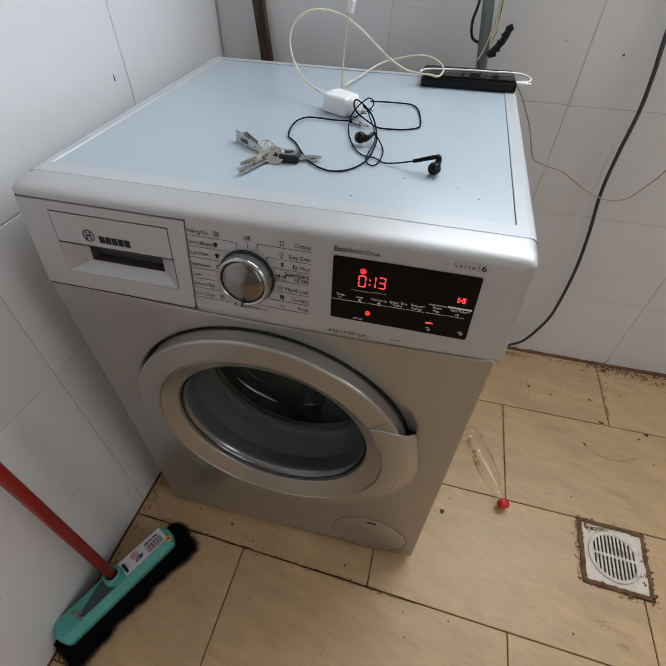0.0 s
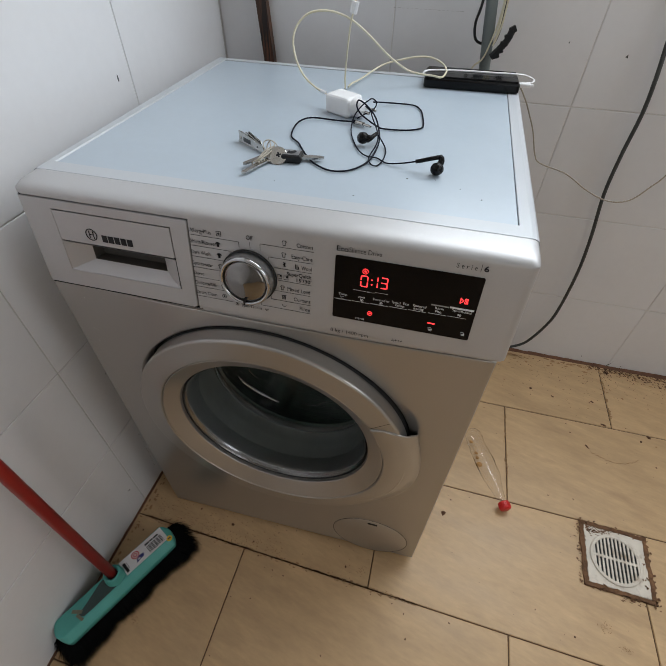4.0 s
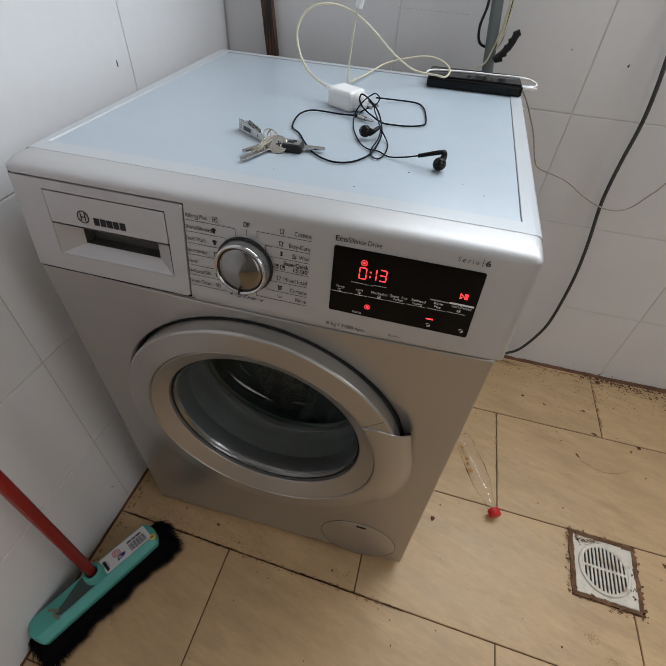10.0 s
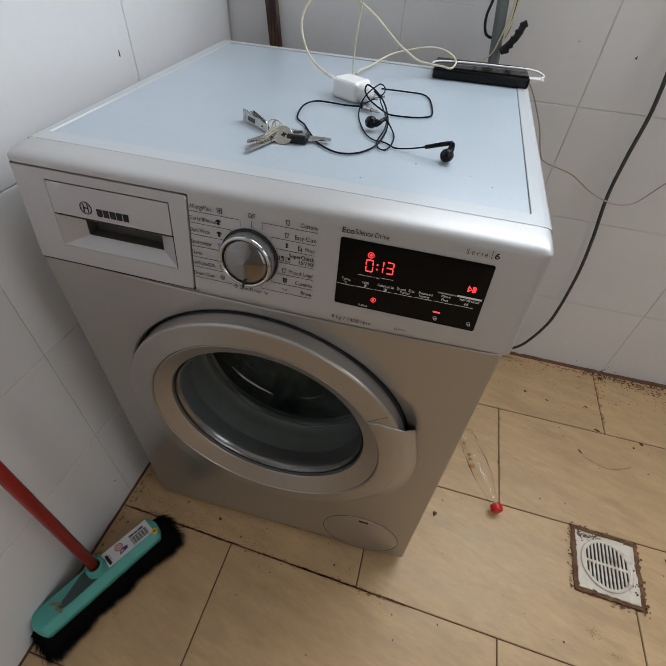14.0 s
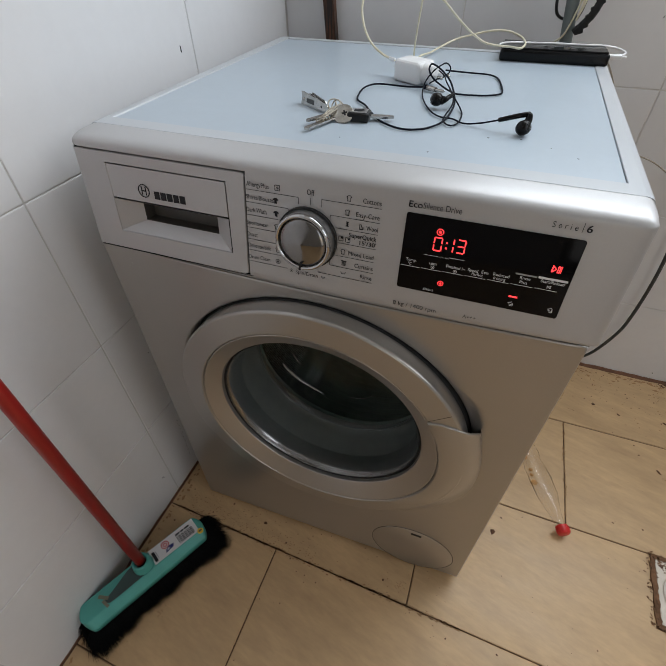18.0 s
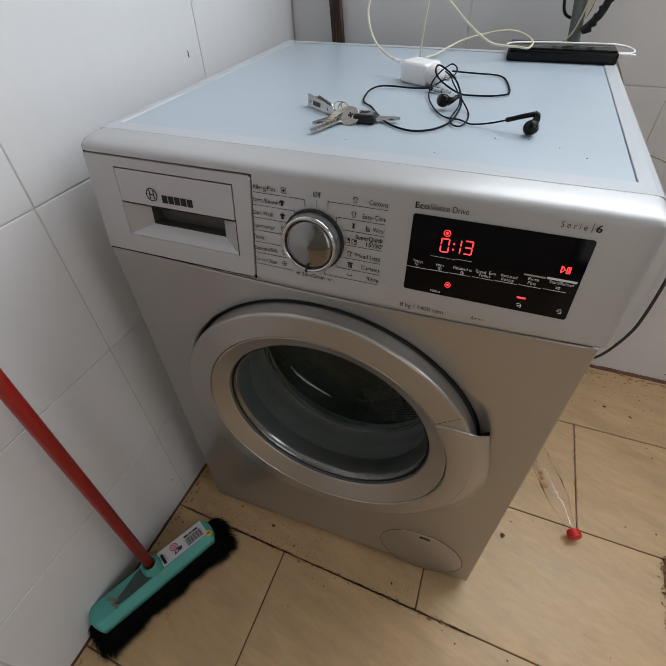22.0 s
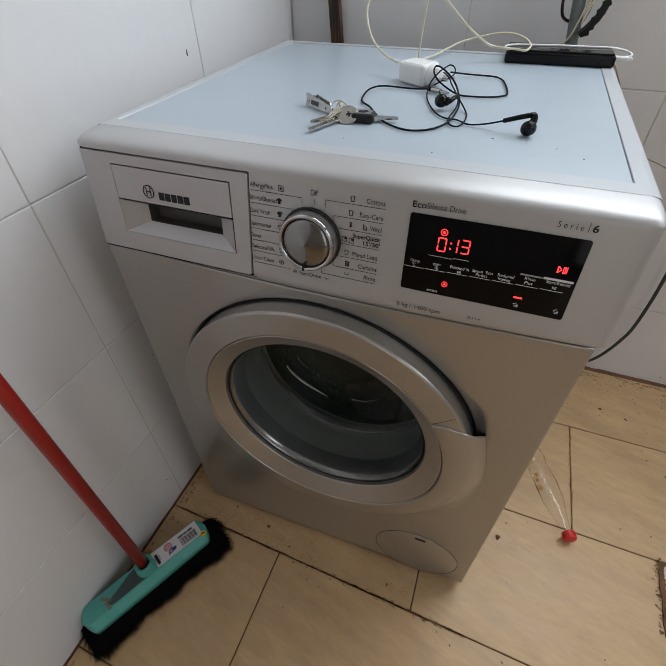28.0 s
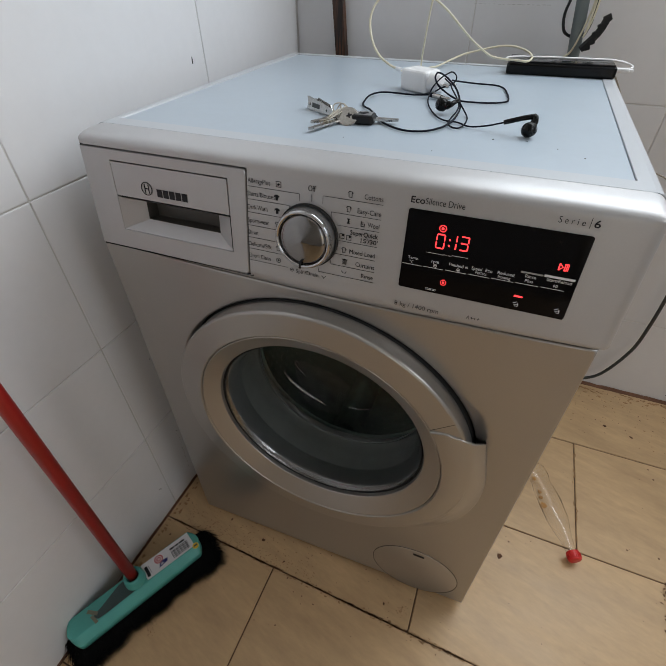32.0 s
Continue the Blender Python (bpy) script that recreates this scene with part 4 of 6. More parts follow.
    # cross seam where the upper ring ends at the grip
    seam = bmesh.new()
    for i in range(8):
        q = []
        for f, d in ((i / 8, -0.0004), ((i + 1) / 8, -0.0004), ((i + 1) / 8, 0.0004), (i / 8, 0.0004)):
            r = 0.1880 + 0.0338 * f
            an = radians(30.9 + 1.4 * f) + d / r
            s = math.sin(an)
            y0, y1 = -0.0315 + 0.002 * s - 0.0003, FRONT - 0.026
            q.append(seam.verts.new((CX + math.cos(an) * r, y0 + (y1 - y0) * f - 0.0002, CZ + math.sin(an) * r)))
        seam.faces.new(q)
    part("ring_seam", seam, M_GAP, door)
    # pull grip: a proud plate with a level upper edge, sinking into the front below
    rows = []
    for i in range(33):
        f = i / 32
        a = radians(30.2 - 80 * f ** 1.15)
        ro = 0.2410 + 0.028 * smoothstep(0.25, 0.95, f)
        fade = 1 - smoothstep(0.18, 1.0, f)
        tilt = 1 - smoothstep(0, 0.40, f)

        def at(r, y):
            aa = a - tilt * (0.052 * (min(r, 0.2160) - 0.187) / 0.029 + 0.165 * max(r - 0.2160, 0.0) / 0.0242)
            return Vector((CX + math.cos(aa) * r, y, CZ + math.sin(aa) * r))
        e = lip_r(math.sin(a)) - 0.1860
        low = FRONT - 0.0275
        ye = FRONT - 0.0095 * fade
        rows.append([at(0.1866 + e, -0.022), at(0.1868 + e, -0.0328), at(0.1885 + e, -0.0336), at(0.205, -0.0326), at(0.220, low - 0.0008 * fade), at(ro - 0.0100, ye - 0.0105 * fade - 0.0012), at(ro - 0.0022, ye - 0.0008 * fade), at(ro - 0.0006, ye + 0.0010 * fade), at(ro, ye + 0.0040 * fade), at(ro - 0.001, FRONT + 0.001)])
    up = Vector((0, 0, 1))
    edge = rows[0]
    lifted = [p + up * 0.0013 + Vector((0, 0.0012, 0)) for p in edge]
    inner = [p + Vector((0, 0.0034, 0.0009)) for p in edge]
    under = [p + Vector((0, 0.0034, -0.006)) for p in edge]
    near = [p - up * 0.0007 for p in edge]
    rows = [under, inner, lifted, edge, near] + rows[1:]
    part("door_handle", rings(bmesh.new(), rows, False, False, False), M_STEEL, door, "silver pull grip of the door", True)
    # black collar that paints the shadow behind the door ring's edge
    part("door_gap", lathe([(0.2243, 0.0066), (0.2245, 0.0058), (0.2245, -0.012), (0.2300, -0.014)], mm, 96), M_GAP, door, smooth=True)
    # gasket between door and tub
    part("gasket", lathe([(0.160, 0.006), (0.1640, -0.010), (0.1655, -0.030), (0.1655, -0.048), (0.1640, -0.060), (0.1610, -0.067), (0.1620, -0.072), (0.1595, -0.076), (0.1590, -0.081), (0.1550, -0.085), (0.1545, -0.089), (0.1565, -0.093), (0.156, -0.100), (0.166, -0.108), (0.2, -0.112)], mm, 96), M_RUBBER, mach, "folded grey rubber gasket", True)
    # tub behind the drum, painted near-black for the shade in there
    part("tub", lathe([(0.2, -0.105), (0.262, -0.112), (0.262, -0.50), (0.0001, -0.50)], mm, 64), M_HOLE_SHADE, mach)
    # drum, about its own axis
    dm = Matrix(((1, 0, 0, 0), (0, 0, -1, 0), (0, 1, 0, 0), (0, 0, 0, 1)))
    prof = [(0.158, 0.18), (0.172, 0.186), (0.19, 0.18), (0.235, 0.165), (0.240, 0.155), (0.240, -0.165), (0.232, -0.178), (0.20, -0.172), (0.13, -0.185), (0.07, -0.172), (0.0001, -0.17)]
    drum = part("drum", lathe(prof, dm, 72), M_DRUM, mach, "perforated stainless steel drum", True)
    # dark holes, each in a dimple whose highlight is painted pale
    holes, dimples = bmesh.new(), bmesh.new()
    for j in range(20):
        h = 0.14 - j * 0.0152
        for i in range(100):
            a = 2 * math.pi * (i + 0.5 * (j % 2)) / 100
            m = Matrix.Rotation(a, 4, "Z") @ pose(0.2388, 0, h, 0, -90, 0)
            flat([(0.0017 * math.cos(k * math.pi / 3), 0.0017 * math.sin(k * math.pi / 3)) for k in range(6)], dm @ m, 0.0007, holes)
            flat([(0.0034 * math.cos(k * math.pi / 3), 0.0034 * math.sin(k * math.pi / 3)) for k in range(6)], dm @ m, 0.0003, dimples)
    for r in (0.190, 0.177, 0.164, 0.151, 0.138, 0.125, 0.112, 0.099, 0.086):
        k = int(r * 420)
        for i in range(k):
            a = 2 * math.pi * i / k
            hz = np.interp(r, [0.07, 0.13, 0.20], [-0.172, -0.185, -0.172])
            flat([(r * math.cos(a) + 0.0022 * math.cos(q * math.pi / 3), r * math.sin(a) + 0.0022 * math.sin(q * math.pi / 3)) for q in range(6)], dm @ pose(0, 0, hz + 0.0005), 0.0008, holes)
            flat([(r * math.cos(a) + 0.0042 * math.cos(q * math.pi / 3), r * math.sin(a) + 0.0042 * math.sin(q * math.pi / 3)) for q in range(6)], dm @ pose(0, 0, hz + 0.0002), 0.0005, dimples)
    tagged(part("drum_holes", holes, M_HOLE_SHADE, drum), kind="stuff")
    tagged(part("drum_dimples", dimples, M_DIMPLE_GLINT, drum), kind="stuff")
    # close-set perforation in one panel of the wall, its reflected light in the colour
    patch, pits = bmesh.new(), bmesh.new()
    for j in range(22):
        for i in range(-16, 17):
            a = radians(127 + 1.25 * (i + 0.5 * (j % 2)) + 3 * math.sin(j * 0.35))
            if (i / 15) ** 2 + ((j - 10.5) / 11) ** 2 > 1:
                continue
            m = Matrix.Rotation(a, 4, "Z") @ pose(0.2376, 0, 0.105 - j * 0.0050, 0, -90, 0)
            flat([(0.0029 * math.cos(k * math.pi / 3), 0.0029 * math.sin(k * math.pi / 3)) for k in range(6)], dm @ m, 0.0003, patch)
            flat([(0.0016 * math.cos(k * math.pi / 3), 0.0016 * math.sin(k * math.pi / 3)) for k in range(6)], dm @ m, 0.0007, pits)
    tagged(part("shiny_perforation", patch, M_WALL_GLINT, drum), kind="stuff")
    tagged(part("shiny_pits", pits, M_HOLE_SHADE, drum), kind="stuff")
    for k in range(3):
        rows = []
        for i in range(9):
            h = 0.13 - 0.26 * i / 8
            e = math.sin(math.pi * (0.08 + 0.84 * i / 8)) ** 0.5
            rows.append([dm @ Matrix.Rotation(2 * math.pi * k / 3 + 0.5, 4, "Z") @ Vector((0.239 - d * e, s * (1 - 0.5 * d / 0.06) * 0.032, h)) for s, d in ((-1, 0), (-0.9, 0.03), (-0.5, 0.055), (0, 0.062), (0.5, 0.055), (0.9, 0.03), (1, 0))])
        part("drum_paddle", rings(bmesh.new(), rows, False), M_DRUM, drum, smooth=True)
    drum.location = (CX, 0.29, CZ)
    DRUM = drum


MACHINE = build_machine()


# ---- things on the machine ----
TOP = H - 0.0012


def build_power_strip():
    ps = thing("power_strip", "flat black power strip at the back of the machine top", "power strip", at=pose(0.518, 0.5465, TOP, 0, 0, 2))
    part("body", boxed(-0.083, 0.083, -0.031, 0.039, 0, 0.0178, 0.0045, 3), M_GLOSS_BLACK, ps)
    part("lid", boxed(-0.0795, 0.0795, -0.0275, 0.0355, 0.0172, 0.0196, 0.0010, 2), M_GLOSS_BLACK, ps)
    part("lid_seam", boxed(-0.0795, 0.0795, -0.0052, -0.0046, 0.0188, 0.01972), M_GAP, ps)
    part("socket_mark", boxed(-0.006, 0.030, -0.020, -0.008, 0.0193, 0.01990, 0.0002, 1), M_DISPLAY, ps)
    part("socket_mark", boxed(-0.002, 0.026, 0.002, 0.012, 0.0193, 0.01990, 0.0002, 1), M_DISPLAY, ps)
    plug = part("usb_plug", boxed(0.082, 0.104, -0.012, 0.000, 0.007, 0.0135, 0.002, 2), M_WHITE, ps, "white usb plug")
    part("plug_sleeve", boxed(0.104, 0.110, -0.009, -0.003, 0.008, 0.0125, 0.0015, 2), M_WHITE, plug)


def build_charger():
    m = pose(0.338, 0.343, TOP, 0, 0, -28)
    ch = thing("phone_charger", "white mains phone charger lying on its side", "charger", at=m)
    part("body", boxed(-0.036, 0.012, -0.0185, 0.0185, 0.0, 0.0285, 0.0055, 3), M_WHITE, ch)
    part("collar", lathe([(0.0142, 0.0), (0.0138, 0.003), (0.0126, 0.006), (0.0122, 0.014), (0.0105, 0.0158), (0.0001, 0.016)], pose(0.0115, 0, 0.0142, 0, 90, 0), 32), M_WHITE, ch, smooth=True)
    for y in (-0.0080, 0.0080):
        pin = part("pin", lathe([(0.0021, 0), (0.0021, 0.010)], pose(0.0272, y, 0.0142, 0, 90, 0), 14), M_WHITE, ch, smooth=True)
        part("pin_tip", lathe([(0.0022, 0.010), (0.0022, 0.0175), (0.0012, 0.019), (0.0001, 0.0191)], pose(0.0272, y, 0.0142, 0, 90, 0), 14), M_NICKEL, pin, smooth=True)
    part("usb_port_plug", boxed(-0.046, -0.0355, -0.006, 0.006, 0.011, 0.019, 0.0018, 2), M_WHITE, ch)


def build_cables():
    # lead from the charger, up in a loop and over to the strip
    pts = [(0.2948, 0.362, 0.8701), (0.2854, 0.368, 0.8707), (0.2705, 0.378, 0.8736), (0.2521, 0.392, 0.8809), (0.2376, 0.405, 0.8921), (0.2279, 0.415, 0.9074), (0.2226, 0.425, 0.9228), (0.2241, 0.432, 0.9362), (0.2299, 0.438, 0.9469), (0.2417, 0.443, 0.9567), (0.2561, 0.447, 0.9613), (0.2729, 0.45, 0.9622), (0.2895, 0.453, 0.9598), (0.3062, 0.457, 0.9539), (0.3228, 0.463, 0.9436), (0.3399, 0.47, 0.93), (0.3573, 0.48, 0.9129), (0.3752, 0.492, 0.8959), (0.3935, 0.505, 0.8813), (0.4098, 0.517, 0.8709), (0.4319, 0.5123, 0.869), (0.4508, 0.5118, 0.8685), (0.4655, 0.5057, 0.8685), (0.4712, 0.5285, 0.8685), (0.4714, 0.555, 0.8695), (0.461, 0.58, 0.873), (0.440, 0.597, 0.8765), (0.417, 0.600, 0.876), (0.392, 0.600, 0.871), (0.354, 0.590, 0.862), (0.334, 0.560, 0.8555), (0.3205, 0.515, 0.8525), (0.3134, 0.473, 0.8559), (0.3088, 0.463, 0.8521)]
    c = thing("usb_cable", "yellowed white usb lead looped above the machine top", "cable")
    part("lead", tube(pts, 0.0017, 8, 5), M_CREAM, c, smooth=True)
    part("strain_relief", tube([pts[0], pts[1]], 0.0026, 10, 2), M_WHITE, c)
    # second lead standing up behind the charger to a plug above
    c = thing("usb_cable", "yellowed white usb lead rising straight up to a small plug", "cable")
    part("lead", tube([(0.303, 0.465, 0.8484), (0.3024, 0.465, 0.8693), (0.3042, 0.464, 0.8955), (0.3068, 0.462, 0.9207), (0.3102, 0.459, 0.9447), (0.3136, 0.457, 0.9592)], 0.0015, 8, 6), M_CREAM, c, smooth=True)
    part("plug", tube([(0.3143, 0.457, 0.9604), (0.3177, 0.457, 0.9757)], 0.0062, 12, 2), M_WHITE, c)
    part("plug_wire", tube([(0.3177, 0.457, 0.9757), (0.32, 0.457, 1.02), (0.32, 0.50, 1.12), (0.30, 0.70, 1.26), (0.29, 0.752, 1.28)], 0.0016, 8, 6), M_CREAM, c, smooth=True)
    # lead lying across the strip to the plug on its end
    c = thing("usb_cable", "white usb lead lying over the power strip", "cable")
    part("lead", tube([(0.4323, 0.5245, 0.868), (0.4354, 0.5372, 0.8685), (0.4475, 0.5478, 0.8685), (0.4702, 0.5531, 0.8685), (0.5119, 0.5598, 0.8685), (0.557, 0.5621, 0.8685), (0.5907, 0.5672, 0.868), (0.612, 0.5759, 0.865), (0.6245, 0.5725, 0.862), (0.6286, 0.5682, 0.86), (0.6253, 0.558, 0.859), (0.6185, 0.5534, 0.859), (0.6127, 0.553, 0.859)], 0.0018, 8, 6), M_WHITE, c, smooth=True)
    # thin wire drooping from the strip
    c = thing("thin_wire", "thin dusty beige wire drooping beside the machine", "cable")
    part("lead", tube([(0.600, 0.572, 0.860), (0.609, 0.59, 0.845), (0.622, 0.60, 0.828), (0.640, 0.615, 0.800), (0.664, 0.62, 0.757), (0.683, 0.62, 0.711), (0.700, 0.62, 0.694), (0.758, 0.62, 0.678), (0.813, 0.62, 0.647), (0.863, 0.62, 0.630), (0.902, 0.62, 0.638), (0.927, 0.62, 0.672), (0.943, 0.62, 0.702), (0.97, 0.63, 0.78), (0.99, 0.66, 0.95), (1.0, 0.745, 1.2)], 0.0014, 6, 6), M_THINWIRE, c, smooth=True)
    # mains cord of the machine along the back wall
    c = thing("mains_cord", "thick dark grey mains cord hanging along the tiled wall", "cable")
    part("lead", tube([(0.56, 0.60, 0.10), (0.66, 0.66, 0.04), (0.76, 0.71, 0.02), (0.832, 0.725, 0.042), (0.874, 0.725, 0.08), (0.908, 0.725, 0.171), (0.917, 0.725, 0.247), (0.916, 0.725, 0.372), (0.905, 0.725, 0.479), (0.887, 0.727, 0.594), (0.884, 0.73, 0.686), (0.885, 0.73, 0.776), (0.878, 0.73, 0.846), (0.868, 0.735, 0.92), (0.86, 0.745, 1.05), (0.86, 0.75, 1.3)], 0.0042, 10, 6), M_CORD, c, smooth=True)


def build_earphones():
    e = thing("earphones", "tangled black wired earphones on the machine top", "earphones")
    part("cord", tube([(0.3521, 0.3010, 0.8534), (0.3277, 0.3071, 0.8504), (0.2938, 0.3077, 0.8508), (0.2800, 0.2971, 0.8518), (0.2734, 0.2753, 0.8518), (0.2746, 0.2471, 0.8498), (0.2809, 0.2278, 0.8498), (0.2945, 0.2131, 0.8498), (0.3060, 0.1941, 0.8498), (0.3229, 0.1681, 0.8498), (0.3391, 0.1517, 0.8498), (0.3581, 0.1419, 0.8498), (0.3740, 0.1439, 0.8498), (0.3879, 0.1551, 0.8498), (0.4000, 0.1767, 0.8508), (0.4041, 0.2080, 0.8518), (0.4036, 0.2413, 0.8548), (0.3962, 0.2734, 0.8598), (0.3866, 0.2956, 0.8660), (0.3729, 0.3103, 0.8730), (0.3610, 0.3196, 0.8768), (0.3549, 0.3242, 0.8756), (0.3554, 0.3142, 0.8709), (0.3630, 0.3078, 0.8631), (0.3771, 0.3057, 0.8549), (0.3920, 0.2975, 0.8509), (0.4033, 0.2952, 0.8498), (0.4331, 0.2987, 0.8498), (0.4530, 0.3111, 0.8498), (0.4562, 0.3278, 0.8498), (0.4505, 0.3688, 0.8498), (0.4435, 0.3947, 0.8498), (0.4306, 0.4097, 0.8498), (0.4040, 0.4073, 0.8508), (0.3844, 0.3960, 0.8538), (0.3694, 0.3802, 0.8579)], 0.0012, 7, 5), M_EAR, e, smooth=True)
    part("cord", tube([(0.4605, 0.1760, 0.8588), (0.4434, 0.1802, 0.8528), (0.4242, 0.1818, 0.8498), (0.4092, 0.1936, 0.8498), (0.3944, 0.1963, 0.8498), (0.3809, 0.2107, 0.8498), (0.3670, 0.2411, 0.8498), (0.3571, 0.2709, 0.8508), (0.3531, 0.2962, 0.8546), (0.3555, 0.3065, 0.8630), (0.3631, 0.3171, 0.8719), (0.3689, 0.3293, 0.8749), (0.3738, 0.3380, 0.8759), (0.3794, 0.3419, 0.8712), (0.3801, 0.3371, 0.8654), (0.3748, 0.3207, 0.8626), (0.3670, 0.3110, 0.8613), (0.3585, 0.3058, 0.8569)], 0.00095, 7, 5), M_EAR, e, smooth=True)
    part("cord", tube([(0.3995, 0.2445, 0.8618), (0.4063, 0.2394, 0.8558), (0.4137, 0.2301, 0.8498), (0.4176, 0.2111, 0.8498), (0.4175, 0.1852, 0.8498), (0.4128, 0.1709, 0.8498), (0.4053, 0.1727, 0.8498), (0.3992, 0.1867, 0.8498), (0.3996, 0.2012, 0.8518), (0.4025, 0.2215, 0.8548), (0.4009, 0.2449, 0.8578), (0.3927, 0.2724, 0.8598), (0.3826, 0.2977, 0.8631), (0.3764, 0.3148, 0.8660), (0.3678, 0.3164, 0.8715)], 0.00095, 7, 5), M_EAR, e, smooth=True)
    jack = [(0.352, 0.3051, 0.8523), (0.357, 0.303, 0.8523), (0.3693, 0.2976, 0.8523), (0.3708, 0.2963, 0.8523), (0.3828, 0.291, 0.8523)]
    part("jack_sleeve", tube(jack[:2], 0.0028, 12, 2), M_EAR, e)
    part("jack", tube(jack[1:], lambda f: 0.0031 if f < 0.52 else 0.0018 - 0.0007 * (f > 0.93), 12, 4), M_NICKEL, e, smooth=True)
    buds = (((0.4881, 0.1687, 0.8558), (68, 0, 55), [(0.4898, 0.1754, 0.8663), (0.4915, 0.1785, 0.8673), (0.4797, 0.1749, 0.8653), (0.4672, 0.1746, 0.8613), (0.4611, 0.175, 0.8593)], 0.0030), ((0.3825, 0.2322, 0.8583), (80, 0, -60), [(0.3881, 0.2284, 0.8563), (0.3933, 0.231, 0.8593), (0.3967, 0.2373, 0.8613), (0.3995, 0.2445, 0.8618)], 0.0032))
    for centre, turn, stem, thick in buds:
        m = Matrix.Translation(centre) @ pose(0, 0, 0, *turn) @ Matrix.Scale(0.88, 4)
        bud = part("earbud", lathe([(0.0001, 0.0088), (0.004, 0.0082), (0.0074, 0.0060), (0.0088, 0.0015), (0.0084, -0.003), (0.0060, -0.0065), (0.0026, -0.0085), (0.0001, -0.0090)], m, 26), M_GLOSS_BLACK, e, "black earbud", True)
        part("silver_rim", lathe([(0.0060, 0.0074), (0.0058, 0.0080), (0.0050, 0.0084), (0.0047, 0.0082)], m, 20), M_BLACK, bud, smooth=True)
        part("neck", tube([Vector(stem[1]) + Vector((0.0, -0.001, 0.0005)), Vector(stem[1]).lerp(Vector(centre), 0.45) + Vector((0.002, 0.0, 0.0005)), Vector(centre)], lambda f: 0.0030 + 0.0020 * f, 10, 4), M_GLOSS_BLACK, bud, smooth=True)
        part("stem", tube(stem, lambda f, t=thick: t * (1 - 0.2 * f), 10, 3), M_GLOSS_BLACK, bud, smooth=True)


def build_keys():
    k = thing("key_bunch", "worn metal keys with a nail clipper on a string", "keys")
    z = TOP

    def at(x, y, ang, lift=0.0, tilt=0):
        return pose(x, y, z + lift, tilt, 0, ang)

    # nail clipper on its side: two levers hinged at one end, the front one pierced
    a0, a1 = Vector((0.2126, 0.1990, 0)), Vector((0.2560, 0.1715, 0))
    ang = math.degrees(math.atan2(a1.y - a0.y, a1.x - a0.x))
    ln = (a1 - a0).length + 0.004
    m = pose(a0.x, a0.y, z, 0, 0, ang) @ pose(0, 0, 0, 82, 0, 0)
    lo = part("clipper_lever", flat([(0, 0), (ln, 0.0015), (ln + 0.003, 0.005), (ln, 0.0095), (0.003, 0.0150), (0, 0.0148), (0.0016, 0.0100), (0.0016, 0.0050)], m, 0.0014), M_NICKEL, k, "steel nail clipper")
    part("clipper_slot", box(bmesh.new(), 0.0125, 0.0285, 0.0040, 0.0092, 0.0012, 0.0017, m=m), M_CORD, lo)
    part("clipper_slot", lathe([(0.0014, 0), (0.0014, 0.0003), (0.0001, 0.0003)], m @ pose(0.044, 0.0055, 0.0013), 12), M_CORD, lo)
    m2 = m @ pose(ln - 0.002, 0, -0.002, 0, -9, 0)
    part("clipper_lever", flat([(-ln + 0.004, 0.001), (0, 0.0015), (0.001, 0.008), (-ln + 0.006, 0.0125), (-ln + 0.003, 0.012)], m2, 0.0014), M_NICKEL, k)
    part("clipper_jaw", flat([(0, 0), (0.004, 0), (0.004, 0.013), (0, 0.013)], m @ pose(0, 0, -0.0045, 0, 0, 0), 0.0046), M_NICKEL, lo)
    m3 = m @ pose(ln - 0.012, 0.002, -0.006, 0, -10, 0)
    part("clipper_arm", flat([(-0.038, 0.004), (0, 0.003), (0.002, 0.007), (0, 0.0095), (-0.038, 0.0115), (-0.040, 0.008)], m3, 0.0012), M_NICKEL, k)
    part("clipper_pin", lathe([(0.0018, -0.010), (0.0018, 0.0022), (0.0001, 0.0024)], m @ pose(0.006, 0.0065, 0), 10), M_NICKEL, lo, smooth=True)

    def key(x, y, ang, head, blade, lift, mat, round_head=True, tilt=0):
        mk = at(x, y, ang, lift, tilt)
        kk = part("key_head", lathe([(0.0022, 0.0), (0.0022, 0.0022), (head - 0.0006, 0.0022), (head, 0.0017), (head, 0.0004), (head - 0.0006, 0), (0.0022, 0.0)], mk, 26), mat, k)
        out = [(head * 0.9, -0.0035), (head + blade, -0.0030), (head + blade + 0.003, 0.0), (head + blade, 0.0032)]
        teeth = 6
        for i in range(teeth):
            xx = head + blade - (i + 0.5) * blade * 0.8 / teeth
            out += [(xx + 0.0012, 0.0032), (xx, 0.0012 + 0.0012 * ((i * 7) % 3) / 2), (xx - 0.0012, 0.0032)]
        out.append((head * 0.9, 0.0034))
        part("key_blade", flat(out, mk, 0.0021), mat, kk)
        return kk

    dm2 = at(0.2860, 0.1530, 6, 0.0066, 38)
    disc = part("key_head", lathe([(0.0001, 0.0), (0.0118, 0.0), (0.0126, 0.0005), (0.0126, 0.0018), (0.0118, 0.0023), (0.0001, 0.0023)], dm2, 28), M_NICKEL, k)
    for q in (20, 110):
        part("key_mark", box(bmesh.new(), -0.0034, 0.0034, -0.0010, 0.0010, 0.0022, 0.0026, m=dm2 @ pose(0.0015, 0.001, 0, 0, 0, q)), M_PRINT, disc)
    key(0.2790, 0.1550, -112, 0.009, 0.046, 0.0028, M_NICKEL)
    key(0.2720, 0.1570, -119, 0.009, 0.030, 0.0050, M_NICKEL)
